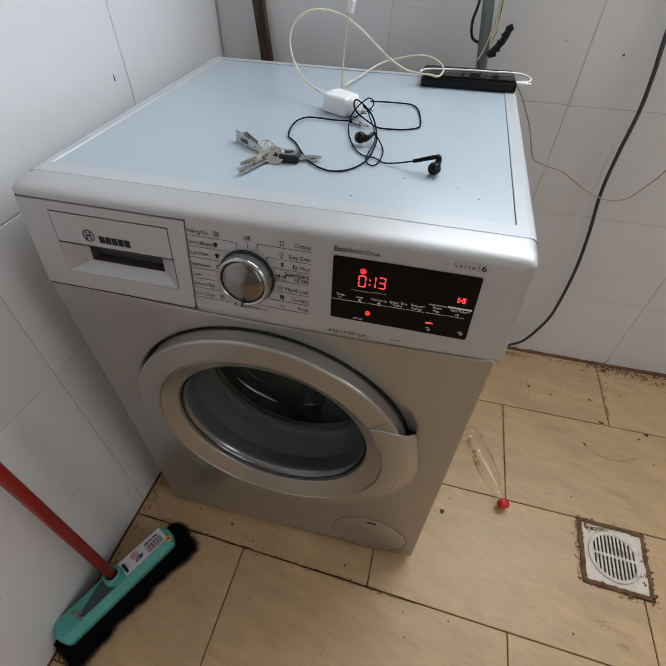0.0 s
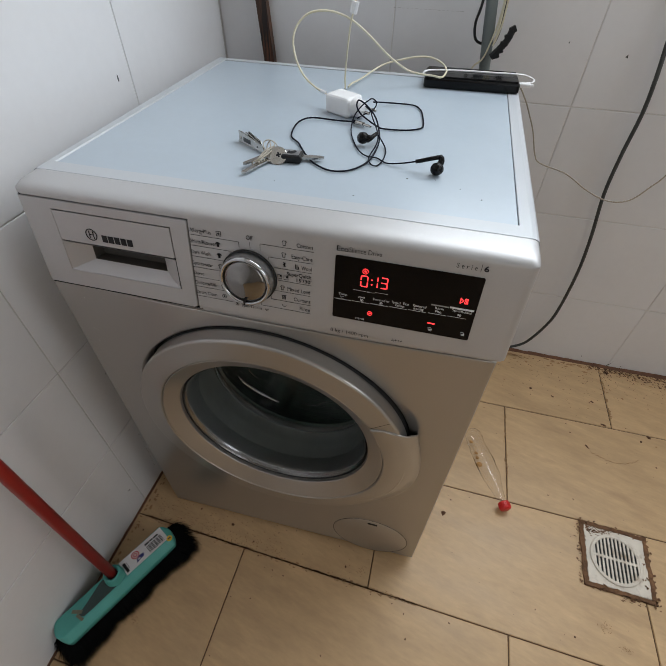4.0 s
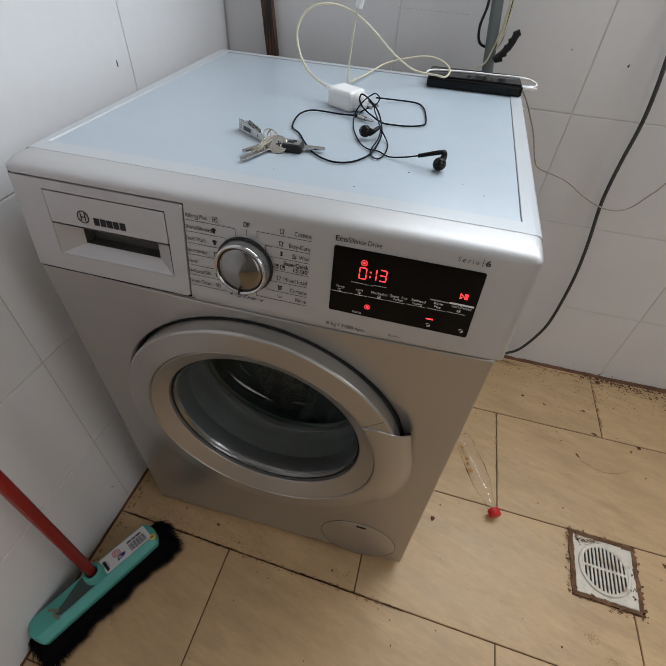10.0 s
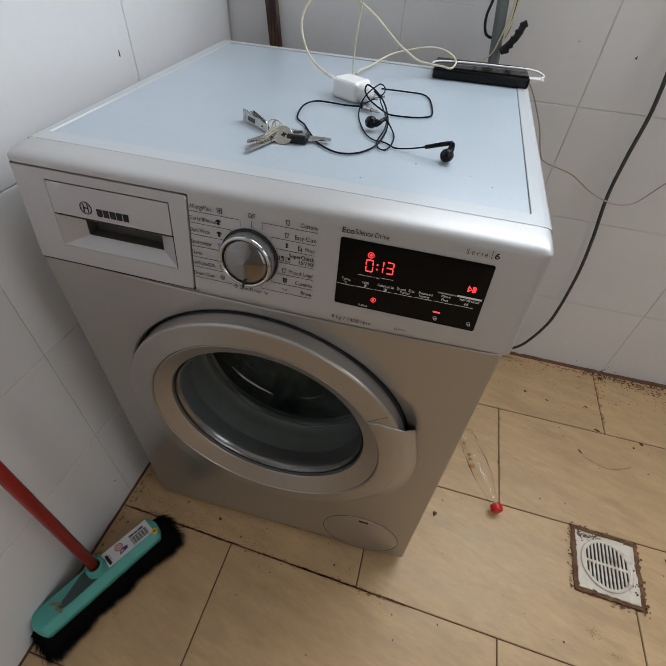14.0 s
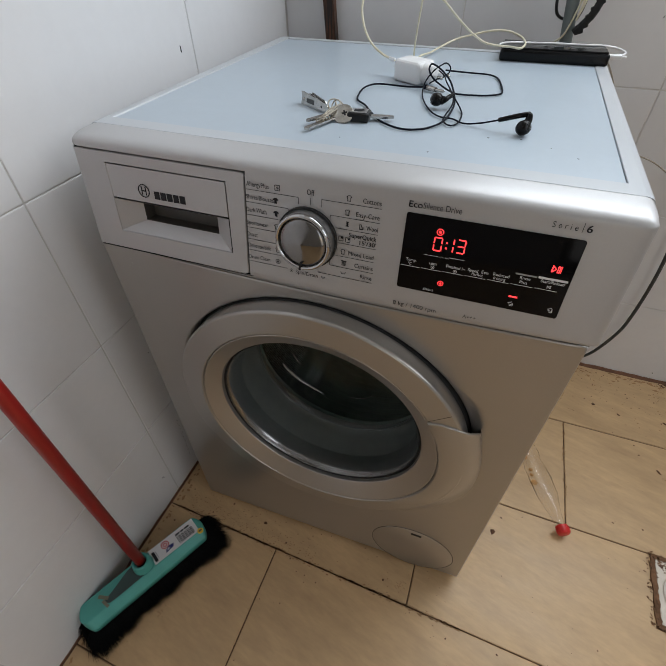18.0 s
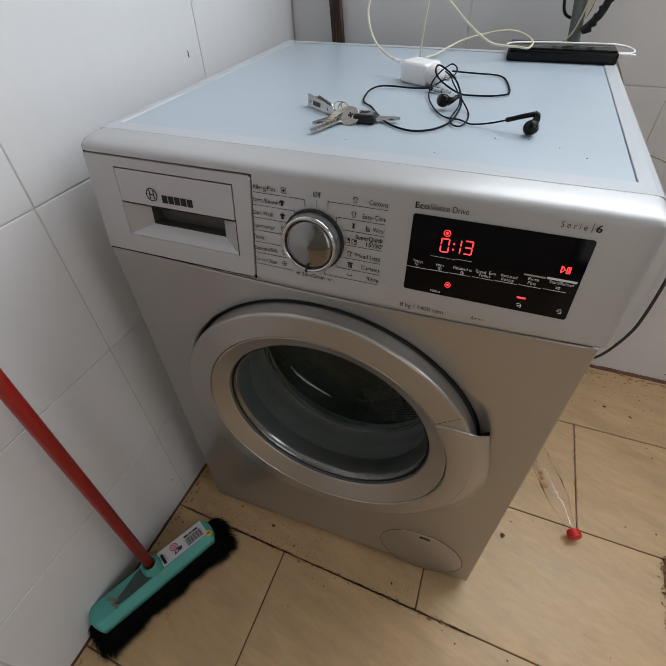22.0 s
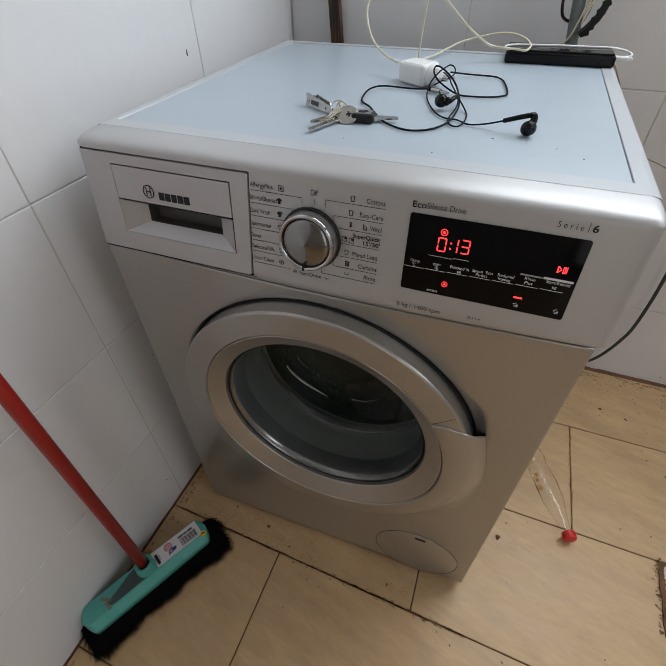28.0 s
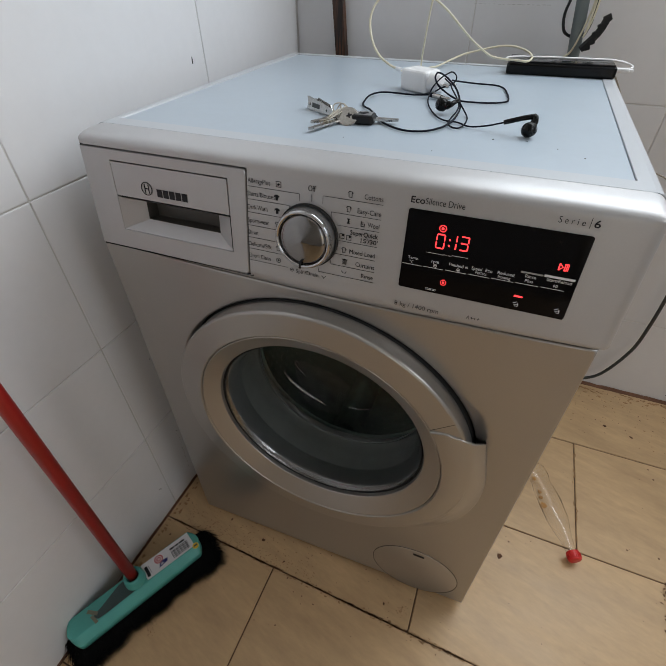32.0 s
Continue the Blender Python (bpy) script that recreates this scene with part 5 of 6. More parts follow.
    fob = part("car_key_head", box(bmesh.new(), -0.013, 0.013, -0.0105, 0.0105, 0, 0.0105, 0.0025, 2, at(0.3035, 0.1605, 4)), M_BLACK, k, "black plastic key head")
    part("fob_face", box(bmesh.new(), -0.010, 0.010, -0.0075, 0.0075, 0.0103, 0.0112, 0.0005, 1, at(0.3035, 0.1605, 4)), M_SATIN, fob)
    part("fob_emblem", flat([(-0.006, -0.004), (0.001, -0.005), (0.006, 0.001), (0.003, 0.005), (-0.003, 0.001), (-0.005, 0.004)], at(0.3035, 0.1605, 4, 0.0113), 0.0003), M_PRINT, fob)
    part("car_key_blade", flat([(0.012, -0.0042), (0.034, -0.0038), (0.041, -0.0010), (0.041, 0.0022), (0.034, 0.0040), (0.012, 0.0042)], at(0.3035, 0.1620, 9, 0.0035), 0.0024), M_NICKEL, fob)
    for i in range(3):
        pts = []
        for j in range(9):
            a = 2 * math.pi * j / 8
            pts.append((0.270 + 0.0125 * math.cos(a) * math.cos(0.6 + i * 0.5) - 0.005 * math.sin(a), 0.172 + 0.0110 * math.sin(a) * (0.8 + 0.15 * i), z + 0.0095 + 0.005 * math.sin(a + i)))
        part("key_string", tube(pts, 0.0008, 6, 4), M_STRING, k, smooth=True)
    for k2, (dx, dz) in enumerate(((0.0, 0.0), (0.0035, 0.0012), (-0.0032, 0.0008), (0.0015, 0.0030))):
        part("key_string", tube([(0.276 + dx, 0.168, z + 0.011 + dz), (0.272 + dx * 1.3, 0.152, z + 0.0100 + dz), (0.2675 + dx * 0.7, 0.136, z + 0.0068 + dz), (0.2610 + dx * 1.8, 0.126 + 0.003 * k2, z + 0.0030)], 0.0007, 6, 4), M_STRING, k, smooth=True)
    for k2 in range(3):
        c2 = Vector((0.2690 - 0.0018 * k2, 0.1380 - 0.0042 * k2, z + 0.0052 - 0.0005 * k2))
        part("string_wrap", tube([c2 + Vector((0.0046 * math.cos(q * 0.7), 0.0010 * math.cos(q * 0.7), 0.0036 * math.sin(q * 0.7))) for q in range(10)], 0.0007, 6, 2), M_STRING, k, smooth=True)


# ---- things round the machine ----
def build_behind():
    w = thing("wooden_batten", "dark brown grained wooden batten leaning behind the machine", "wood batten")
    part("batten", rings(bmesh.new(), [[(0.062 + dx, 0.735 + dy, 0.0) for dx, dy in ((0, 0), (0.024, 0), (0.024, 0.018), (0, 0.018))],
                                       [(0.0445 + dx, 0.735 + dy, 0.815) for dx, dy in ((0, 0), (0.024, 0), (0.024, 0.018), (0, 0.018))],
                                       [(0.018 + dx, 0.735 + dy, 1.15) for dx, dy in ((0, 0), (0.023, 0), (0.023, 0.018), (0, 0.018))]], True, True, True), M_WOOD, w)
    p = thing("grey_pole", "grey plastic pole behind the machine with black cable tied on", "pole")
    part("pole", tube([(0.556, 0.69, 0.0), (0.5465, 0.70, 0.80), (0.5445, 0.70, 0.844), (0.5305, 0.70, 0.957), (0.50, 0.70, 1.20)], 0.0112, 16, 1), M_PIPE, p, smooth=True)
    part("tied_cable", tube([(0.512, 0.688, 1.02), (0.514, 0.688, 0.955), (0.5085, 0.688, 0.92), (0.513, 0.690, 0.896), (0.524, 0.702, 0.885), (0.538, 0.718, 0.882), (0.552, 0.712, 0.884)], 0.0026, 8, 6), M_BLACK, p, smooth=True)
    part("tied_cable", tube([(0.557, 0.692, 1.02), (0.5585, 0.692, 0.945), (0.5560, 0.690, 0.905), (0.5500, 0.688, 0.886)], 0.0026, 8, 6), M_BLACK, p, smooth=True)
    part("pale_cable", tube([(0.553, 0.690, 0.97), (0.552, 0.690, 0.93), (0.545, 0.688, 0.89), (0.536, 0.69, 0.86), (0.520, 0.694, 0.842), (0.518, 0.70, 0.80)], 0.0018, 8, 6), M_CREAM, p, smooth=True)
    for dx in (0.0, 0.0045):
        part("pale_cable", tube([(0.5535 + dx, 0.688, 1.02), (0.5545 + dx, 0.688, 0.955), (0.5540 + dx * 0.8, 0.687, 0.915), (0.5500, 0.686, 0.884)], 0.0016, 8, 5), M_CREAM, p, smooth=True)
    # ribbed black clip
    cl = part("ribbed_clip", tube([(0.551, 0.684, 0.866), (0.562, 0.684, 0.878), (0.574, 0.684, 0.895), (0.580, 0.684, 0.914)], 0.0066, 8, 5), M_BLACK, p)
    for i in range(5):
        f = i / 4
        part("rib", box(bmesh.new(), -0.0040, 0.0088, -0.005, 0.005, -0.0055, 0.0055, 0.0012, 1, pose(0.5575 + 0.0205 * f, 0.683, 0.8695 + 0.043 * f ** 1.15, 0, -18 - 12 * f, 0)), M_BLACK, cl)



def build_broom():
    # base frame: x along the head, z up
    o = Vector((-0.0040, -0.2190, 0.0))
    ang = 64.3
    br = thing("broom", "broom with teal head, black bristles and red handle against the wall", "broom", at=Matrix.Translation(o) @ pose(0, 0, 0, 0, 0, ang))
    L, Z = 0.1330, 0.066
    front, ridge, back = -0.0215, -0.0065, 0.0325
    # head: a flat plate to the back, a long slope to the front, bowed ends
    rows = []
    for i in range(41):
        f = math.sin(math.pi / 2 * (-1 + 2 * i / 40))
        x = f * L
        k = min(1.0, (max(L - abs(x), 0.0) / 0.0115) ** 0.5)
        k = max(k, 0.02)
        mid = 0.0055
        fr, rg, bk = mid + (front - mid) * k, mid + (ridge - mid) * k, mid + (back - mid) * k
        dip = 0.0025 * abs(f) ** 4
        rows.append([(x, fr, Z - 0.030), (x, fr, Z - 0.0125 - dip), (x, fr + 0.0010 * k, Z - 0.0110 - dip), (x, rg - 0.0016 * k, Z - 0.0012 - dip), (x, rg, Z - dip), (x, rg + 0.0014 * k, Z - dip), (x, bk - 0.0022 * k, Z - dip), (x, bk - 0.0006 * k, Z - 0.0006 - dip), (x, bk, Z - 0.0024 - dip), (x, bk, Z - 0.030)])
    head = part("head", rings(bmesh.new(), rows, True, True, True), M_TEAL, br, "teal plastic broom head", True)
    part("inlay", flat([(-0.086, 0.003), (-0.079, -0.004), (-0.062, -0.0052), (0.004, -0.0045), (0.0165, 0.002), (0.0165, 0.024), (-0.012, 0.0285), (-0.028, 0.0270), (-0.066, 0.0125), (-0.083, 0.0075)], pose(0, 0, Z - 0.0002), 0.0008), M_DARK_INLAY, head)
    for tx, ty, tw, tl, ta in ((-0.084, 0.0135, 0.0065, 0.021, 40), (-0.0855, 0.000, 0.0055, 0.018, 12)):
        part("tape_strip", box(bmesh.new(), -tw / 2, tw / 2, -tl / 2, tl / 2, 0, 0.0005, 0.0002, 1, pose(tx, ty, Z + 0.0006, 0, 0, ta)), M_TAPE, head, "torn strip of brown tape")
    part("socket", lathe([(0.0205, Z - 0.004), (0.0198, Z + 0.006), (0.0178, Z + 0.020), (0.0160, Z + 0.0235), (0.0125, Z + 0.0235), (0.0100, Z + 0.015)], pose(0.0005, 0.0140, 0), 32), M_TEAL, head, smooth=True)
    lm0 = pose(0, 0.0165, Z + 0.0010) @ pose(0, 0, 0, 0, 0.7, -1)
    lab = part("paper_label", flat(rect(0.0185, 0.1205, -0.0205, 0.0150), lm0, 0.0004), M_LABEL, head, "white printed paper label")
    lm = lm0 @ pose(0, 0, 0.0005)
    for i in range(17):
        wd = (0.0012, 0.0007, 0.0016)[i % 3]
        part("label_bar", flat(rect(0.0765 + i * 0.0022, 0.0765 + i * 0.0022 + wd, -0.0165, 0.0010), lm, 0.0003), M_PRINT, lab)
    for x0, x1, y0, y1 in ((0.0215, 0.0275, -0.0165, 0.0065), (0.0295, 0.0305, -0.0110, 0.004), (0.0765, 0.0865, 0.0035, 0.0075), (0.0890, 0.0955, 0.0035, 0.0075), (0.0980, 0.1090, 0.0035, 0.0075)):
        part("label_bar", flat(rect(x0, x1, y0, y1), lm, 0.0003), M_PRINT, lab)
    for rr in (0.0085, 0.0045):
        part("label_mark", lathe([(rr, 0), (rr, 0.0003), (rr - 0.0019, 0.0003), (rr - 0.0019, 0)], lm @ pose(0.0515, 0.0030, 0), 22), M_RED_INK, lab)
    part("label_mark", flat([(0.046, -0.0140), (0.064, -0.0115), (0.067, -0.0050), (0.056, -0.0035), (0.049, -0.0075)], lm, 0.0003), M_BLUE_INK, lab)
    part("label_mark", flat([(0.050, -0.0115), (0.057, -0.0100), (0.055, -0.0070), (0.052, -0.0080)], lm @ pose(0, 0, 0.0003), 0.0003), M_LABEL, lab)
    part("label_tag", lathe([(0.0064, 0), (0.0062, 0.0012), (0.0001, 0.0014)], lm @ pose(0.1215, -0.0225, 0), 20), M_YELLOW_INK, lab, "round yellow tag")
    part("label_bar", flat(rect(0.1180, 0.1250, -0.0240, -0.0210), lm @ pose(0, 0, 0.0016), 0.0003), M_DARK_INLAY, lab)
    # bristles: tapering blades splayed outwards in uneven tufts, one body
    rnd = random.Random(4)
    verts, faces = [], []
    for i in range(46000):
        u, v = rnd.uniform(-1, 1), rnd.uniform(-1, 1)
        x, y = u * (L - 0.005), 0.0055 + v * (back - front - 0.006) / 2
        tuft = 0.0035 * math.sin(x * 61 + 1.0) + 0.0028 * math.sin(x * 143 + v) + 0.002 * math.sin(x * 310)
        reach = 0.044 if u > 0 else 0.026
        out_x = reach * math.copysign(abs(u) ** 5, u) * (1 - 0.25 * v * v) + rnd.gauss(0, 0.005)
        out_y = (v * (0.031 + 0.010 * u * u) - abs(v) * tuft if v < 0 else 0.003 * v) + rnd.gauss(0, 0.0035)
        l = rnd.uniform(0.90, 1.0)
        p0 = Vector((x, y, Z - 0.026))
        p2 = Vector((x + out_x * l, y + out_y * l, max(0.0015, (Z - 0.026) * (1 - l * 1.02))))
        p1 = p0.lerp(p2, 0.5) + Vector((out_x * 0.16, out_y * 0.20, 0.003))
        s = Vector((rnd.uniform(-1, 1), rnd.uniform(-1, 1), 0)).normalized() * 0.0005
        b = len(verts)
        verts += [p0 + s, p0 - s, p1 + s * 0.9, p1 - s * 0.9, p2]
        faces += [(b, b + 1, b + 3, b + 2), (b + 2, b + 3, b + 4)]
    me = bpy.data.meshes.new("bristles")
    me.from_pydata([tuple(v) for v in verts], [], faces)
    me.materials.append(M_BRISTLE)
    ob = new("bristles", me)
    ob.parent = br
    tagged(ob, "dense black bristles", kind="stuff")
    core = []
    for f, g in ((0, 0.0), (0.5, 0.45), (0.9, 0.85)):
        core.append([(cx2 * (L - 0.008 + (0.028 if cx2 > 0 else 0.016) * g), 0.0055 + cy2 * 0.0235 - (0.020 * g if cy2 < 0 else 0.0), (Z - 0.026) * (1 - f)) for cx2, cy2 in ((-1, -0.6), (-0.88, -1), (0.88, -1), (1, -0.6), (1, 0.6), (0.88, 1), (-0.88, 1), (-1, 0.6))])
    part("bristle_core", rings(bmesh.new(), core, True, True, True), M_BRISTLE, br)
    # handle in the world's frame, carried over
    inv = br.matrix_world.inverted()
    a, b = Vector((-0.0185, -0.2120, 0.072)), Vector((-0.0300, -0.2002, 0.638))
    d = (b - a) / (b - a).z
    t = a + d * 1.12
    part("handle", tube([inv @ a, inv @ t], 0.0100, 20, 1), M_RED, br, "red painted handle", True)


def build_bottle():
    a, b = Vector((0.7190, 0.384, 0.0)), Vector((0.8115, 0.1700, 0.0))
    d = (b - a)
    ang = math.degrees(math.atan2(d.y, d.x))
    o = thing("plastic_bottle", "empty clear crushed plastic bottle with red cap on the floor", "bottle", at=Matrix.Translation(a) @ pose(0, 0, 0.0, 0, 0, ang))
    L = d.length
    prof = [(0.00, 0.006), (0.004, 0.017), (0.012, 0.0235), (0.030, 0.0255), (0.045, 0.0230), (0.060, 0.0265), (0.095, 0.0275), (0.125, 0.0255), (0.150, 0.020), (0.172, 0.0140), (0.188, 0.0118), (0.196, 0.0118)]
    n = 28
    rows = []
    for x, r in prof:
        rows.append([])
        for i in range(n):
            t = 2 * math.pi * i / n
            dent = 1 + 0.07 * math.sin(3 * t + x * 60) * (0.03 < x < 0.16) + 0.05 * math.sin(5 * t - x * 90) * (0.03 < x < 0.16)
            rows[-1].append((x / 0.21 * L, 0.92 * r * dent * math.cos(t), max(0.020 + r * dent * math.sin(t) * 0.74, 0.0012)))
    body = part("body", rings(bmesh.new(), rows, True, True, False), M_PET, o, "clear crumpled plastic", True)
    body.visible_shadow = False
    part("cap", lathe([(0.0001, 0.018), (0.012, 0.018), (0.0135, 0.0165), (0.0138, 0.003), (0.0135, 0.0)], pose(0.195 / 0.21 * L, 0, 0.0225, 0, 90, 0), 28, False, False), M_CAP, o, "red screw cap", True)
    ribs = bmesh.new()
    for k in range(24):
        box(ribs, -0.0145, -0.0035, -0.0007, 0.0007, 0.0130, 0.0146, m=pose(0.195 / 0.21 * L, 0, 0.0225) @ pose(0.0180, 0, 0, 15 * k))
    part("cap_ribs", ribs, M_CAP, o, "ribs round the red cap")
    rnd = random.Random(8)
    for x, y in ((0.030, -0.007), (0.066, -0.006), (0.080, -0.007), (0.100, -0.008)):
        s = rnd.uniform(0.8, 1.3)
        part("residue", lathe([(0.0001, 0.0010), (0.0035 * s, 0.0008), (0.0058 * s, 0.0)], pose(x, y + rnd.uniform(-0.002, 0.002), 0.0035), 9), M_RESIDUE, o)


def ragged(pts, rnd, amount, steps=7):
    """The outline pts broken up into short uneven steps."""
    out = []
    for (x0, y0), (x1, y1) in zip(pts, pts[1:] + pts[:1]):
        l = math.hypot(x1 - x0, y1 - y0) or 1
        nx, ny = -(y1 - y0) / l, (x1 - x0) / l
        for k in range(steps):
            f, d = k / steps, rnd.uniform(-amount, amount)
            out.append((x0 + (x1 - x0) * f + nx * d, y0 + (y1 - y0) * f + ny * d))
    return out


def blot(bm, x, y, sx, sy, ang, rnd, z=0.0004, h=0.0003):
    k = rnd.randint(8, 12)
    out = []
    for i in range(k):
        r = rnd.uniform(0.55, 1.15)
        out.append((sx * r * math.cos(2 * math.pi * i / k), sy * r * math.sin(2 * math.pi * i / k)))
    flat(out, pose(x, y, z, 0, 0, ang), h, bm)


def build_drain():
    cx, cy = 1.066, 0.120
    d = thing("floor_drain", "dirty off-white square floor drain with a round slotted grate", "floor drain", at=pose(cx, cy, 0, 0, 0, -2.5))
    rnd = random.Random(5)
    # four ragged strips of dirt round the plate
    a, b = 0.0664, 0.0758
    for p in ([(-b, b), (b, b), (a, a), (-a, a)], [(b, b), (b, -b), (a, -a), (a, a)], [(b, -b), (-b, -b), (-a, -a), (a, -a)], [(-b, -b), (-b, b), (-a, a), (-a, -a)]):
        part("dirt_rim", flat(list(reversed(ragged(p, rnd, 0.0019, 19))), pose(0, 0, 0.0004), 0.0034), M_RIM_DIRT, d, "dark brown dirt round the drain")
    part("plate", boxed(-0.066, 0.068, -0.066, 0.068, 0.0, 0.0030, 0.0012, 1), M_DRAIN, d)
    grime = bmesh.new()
    for _ in range(90):
        blot(grime, rnd.uniform(-0.060, 0.0), 0.057 + rnd.gauss(0, 0.006), rnd.uniform(0.0008, 0.005), rnd.uniform(0.0005, 0.0018), rnd.uniform(-40, 20), rnd, 0.0031, 0.0004)
    for _ in range(14):
        blot(grime, 0.057 + rnd.gauss(0, 0.004), rnd.uniform(-0.05, 0.04), rnd.uniform(0.001, 0.003), rnd.uniform(0.001, 0.004), rnd.uniform(-20, 20), rnd, 0.0031, 0.0004)
    for _ in range(22):
        blot(grime, -0.082 + rnd.gauss(0, 0.005), rnd.uniform(-0.07, 0.06), rnd.uniform(0.001, 0.005), rnd.uniform(0.0006, 0.002), rnd.uniform(-60, 0), rnd, 0.0004, 0.0003)
    for _ in range(130):
        u, side = rnd.uniform(-0.076, 0.076), rnd.randrange(4)
        v = 0.0735 + rnd.gauss(0, 0.0040)
        px, py = ((u, v), (u, -v), (v, u), (-v, u))[side]
        sz = rnd.uniform(0.0008, 0.0030)
        blot(grime, px, py, sz * rnd.uniform(1, 2.2), sz, rnd.uniform(0, 180), rnd, 0.0034, 0.0007)
    for _ in range(14):
        blot(grime, rnd.uniform(0.0, 0.08), -0.082 + rnd.gauss(0, 0.004), rnd.uniform(0.001, 0.006), rnd.uniform(0.0006, 0.002), rnd.uniform(-30, 10), rnd, 0.0004, 0.0003)
    tagged(part("grime", grime, M_RIM_DIRT, d), "brown crusted grime", kind="stuff")
    # flat black disc: the shade below the grate, painted with no real depth
    part("well", lathe([(0.0545, 0.0034), (0.0001, 0.0034)], None, 48), M_GAP, d)
    gr = part("grate", lathe([(0.0575, 0.0030), (0.0575, 0.0062), (0.0560, 0.0070), (0.0510, 0.0070), (0.0500, 0.0062), (0.0495, 0.0034)], None, 64), M_DRAIN, d, smooth=True)
    for i in range(12):
        x = -0.0470 + 0.094 * i / 11
        h = max((0.0520 ** 2 - x * x), 0.0001) ** 0.5
        part("bar", boxed(x - 0.0022, x + 0.0022, -h, h, 0.0034, 0.0062, 0.0006, 1), M_DRAIN, gr)
    part("bar", boxed(-0.0505, 0.0505, -0.0030, 0.0030, 0.0034, 0.0064, 0.0006, 1), M_DRAIN, gr)


def build_dirt():
    """Crumbs, stains and grit on the floor, thicker along the back wall."""
    rnd = random.Random(11)
    bm = bmesh.new()
    spots = [(0.664, 0.130, 0.006), (0.163, -0.028, 0.004), (0.905, 0.600, 0.0045), (1.225, 0.5, 0.006), (1.20, 0.48, 0.004)]
    for _ in range(760):
        f = rnd.random()
        if f < 0.5:
            x, y = rnd.uniform(0.62, 1.9), Y_BACK - 0.012 - abs(rnd.gauss(0, 0.08))
        elif f < 0.55:
            x, y = rnd.uniform(-0.05, 0.6), rnd.uniform(-0.12, 0.0)
        else:
            x, y = rnd.uniform(0.10, 1.7), rnd.uniform(-0.55, 0.7)
        spots.append((x, y, 0.0005 + 0.0018 * rnd.random() ** 3.0))
    for x, y, s in spots:
        k = rnd.randint(5, 7)
        m = pose(x, y, 0.0004, 0, 0, rnd.uniform(0, 360))
        out = [(s * rnd.uniform(0.6, 1.2) * math.cos(2 * math.pi * i / k) * 1.3, s * rnd.uniform(0.6, 1.2) * math.sin(2 * math.pi * i / k)) for i in range(k)]
        base = [bm.verts.new(m @ Vector((a, b, 0))) for a, b in out]
        tip = bm.verts.new(m @ Vector((0, 0, s * 0.5)))
        for i in range(k):
            bm.faces.new((base[i], base[(i + 1) % k], tip))
    tagged(part("floor_grit", bm, M_DIRT), "scattered dark crumbs and grit on the floor", "dirt", kind="stuff")
    st = bmesh.new()
    # ragged crust along the joints before the machine and along the walls
    for _ in range(240):
        x = rnd.uniform(-0.06, 0.62)
        y = -0.0650 - 0.0378 * x + rnd.gauss(0, 0.0030)
        blot(st, x, y, rnd.uniform(0.001, 0.005), rnd.uniform(0.0006, 0.0018), rnd.uniform(-15, 10), rnd)
    for _ in range(36):
        x = rnd.uniform(-0.03, 0.60)
        blot(st, x, rnd.uniform(-0.055, 0.015), rnd.uniform(0.0008, 0.0025), rnd.uniform(0.0005, 0.0014), rnd.uniform(0, 180), rnd)
    for _ in range(150):
        x = rnd.uniform(0.62, 1.9)
        blot(st, x, Y_BACK - 0.014 - abs(rnd.gauss(0, 0.016)), rnd.uniform(0.002, 0.010), rnd.uniform(0.001, 0.004), rnd.uniform(-30, 20), rnd)
    for _ in range(60):
        y = rnd.uniform(-0.45, 0.05)
        blot(st, left_x(y) + 0.010 + abs(rnd.gauss(0, 0.008)), y, rnd.uniform(0.001, 0.005), rnd.uniform(0.001, 0.006), rnd.uniform(-20, 20), rnd)
    for x, y, s in ((1.02, -0.03, 0.008), (1.055, -0.06, 0.006), (0.49, -0.05, 0.006), (0.21, -0.072, 0.007), (0.041, -0.269, 0.005)):
        for _ in range(26):
            blot(st, x + rnd.gauss(0, s), y + rnd.gauss(0, s * 0.8), s * rnd.uniform(0.08, 0.3), s * rnd.uniform(0.06, 0.16), rnd.uniform(0, 180), rnd)
    for x in (0.822, 0.217):
        for _ in range(40):
            blot(st, x + rnd.gauss(0, 0.0022), rnd.uniform(0.22, 0.50), rnd.uniform(0.0008, 0.002), rnd.uniform(0.002, 0.008), 0, rnd)
    for _ in range(34):
        blot(st, 1.13 + rnd.gauss(0, 0.003), rnd.uniform(0.52, 0.74), rnd.uniform(0.001, 0.003), rnd.uniform(0.002, 0.008), 0, rnd)
    crust = bmesh.new()
    for _ in range(260):
        x = rnd.uniform(-0.06, 0.62)
        blot(crust, x, -0.0638 - 0.0378 * x + rnd.gauss(0, 0.0008), rnd.uniform(0.002, 0.009), rnd.uniform(0.0006, 0.0014), rnd.uniform(-5, 1), rnd, 0.0004)
    tagged(part("joint_crust", crust, M_DIRT), "dark crust along the floor joint before the machine", "dirt", kind="stuff")
    # rusty tread marks before the machine
    for _ in range(260):
        x = -0.04 + 0.34 * rnd.random()
        blot(st, x, -0.060 - 0.038 * x + abs(rnd.gauss(0, 0.026)), rnd.uniform(0.0006, 0.0024), rnd.uniform(0.0004, 0.0012), rnd.uniform(-50, 20), rnd)
    # fine dirt trodden in near the wall
    for _ in range(240):
        x = rnd.uniform(0.64, 1.75)
        y = Y_BACK - 0.02 - abs(rnd.gauss(0, 0.11))
        s = rnd.uniform(0.0005, 0.0020)
        blot(st, x, y, s * rnd.uniform(1, 2.2), s, rnd.uniform(-40, 20), rnd)
    # damp soil gathered at the foot of the wall, thicker away from the machine
    soil = bmesh.new()
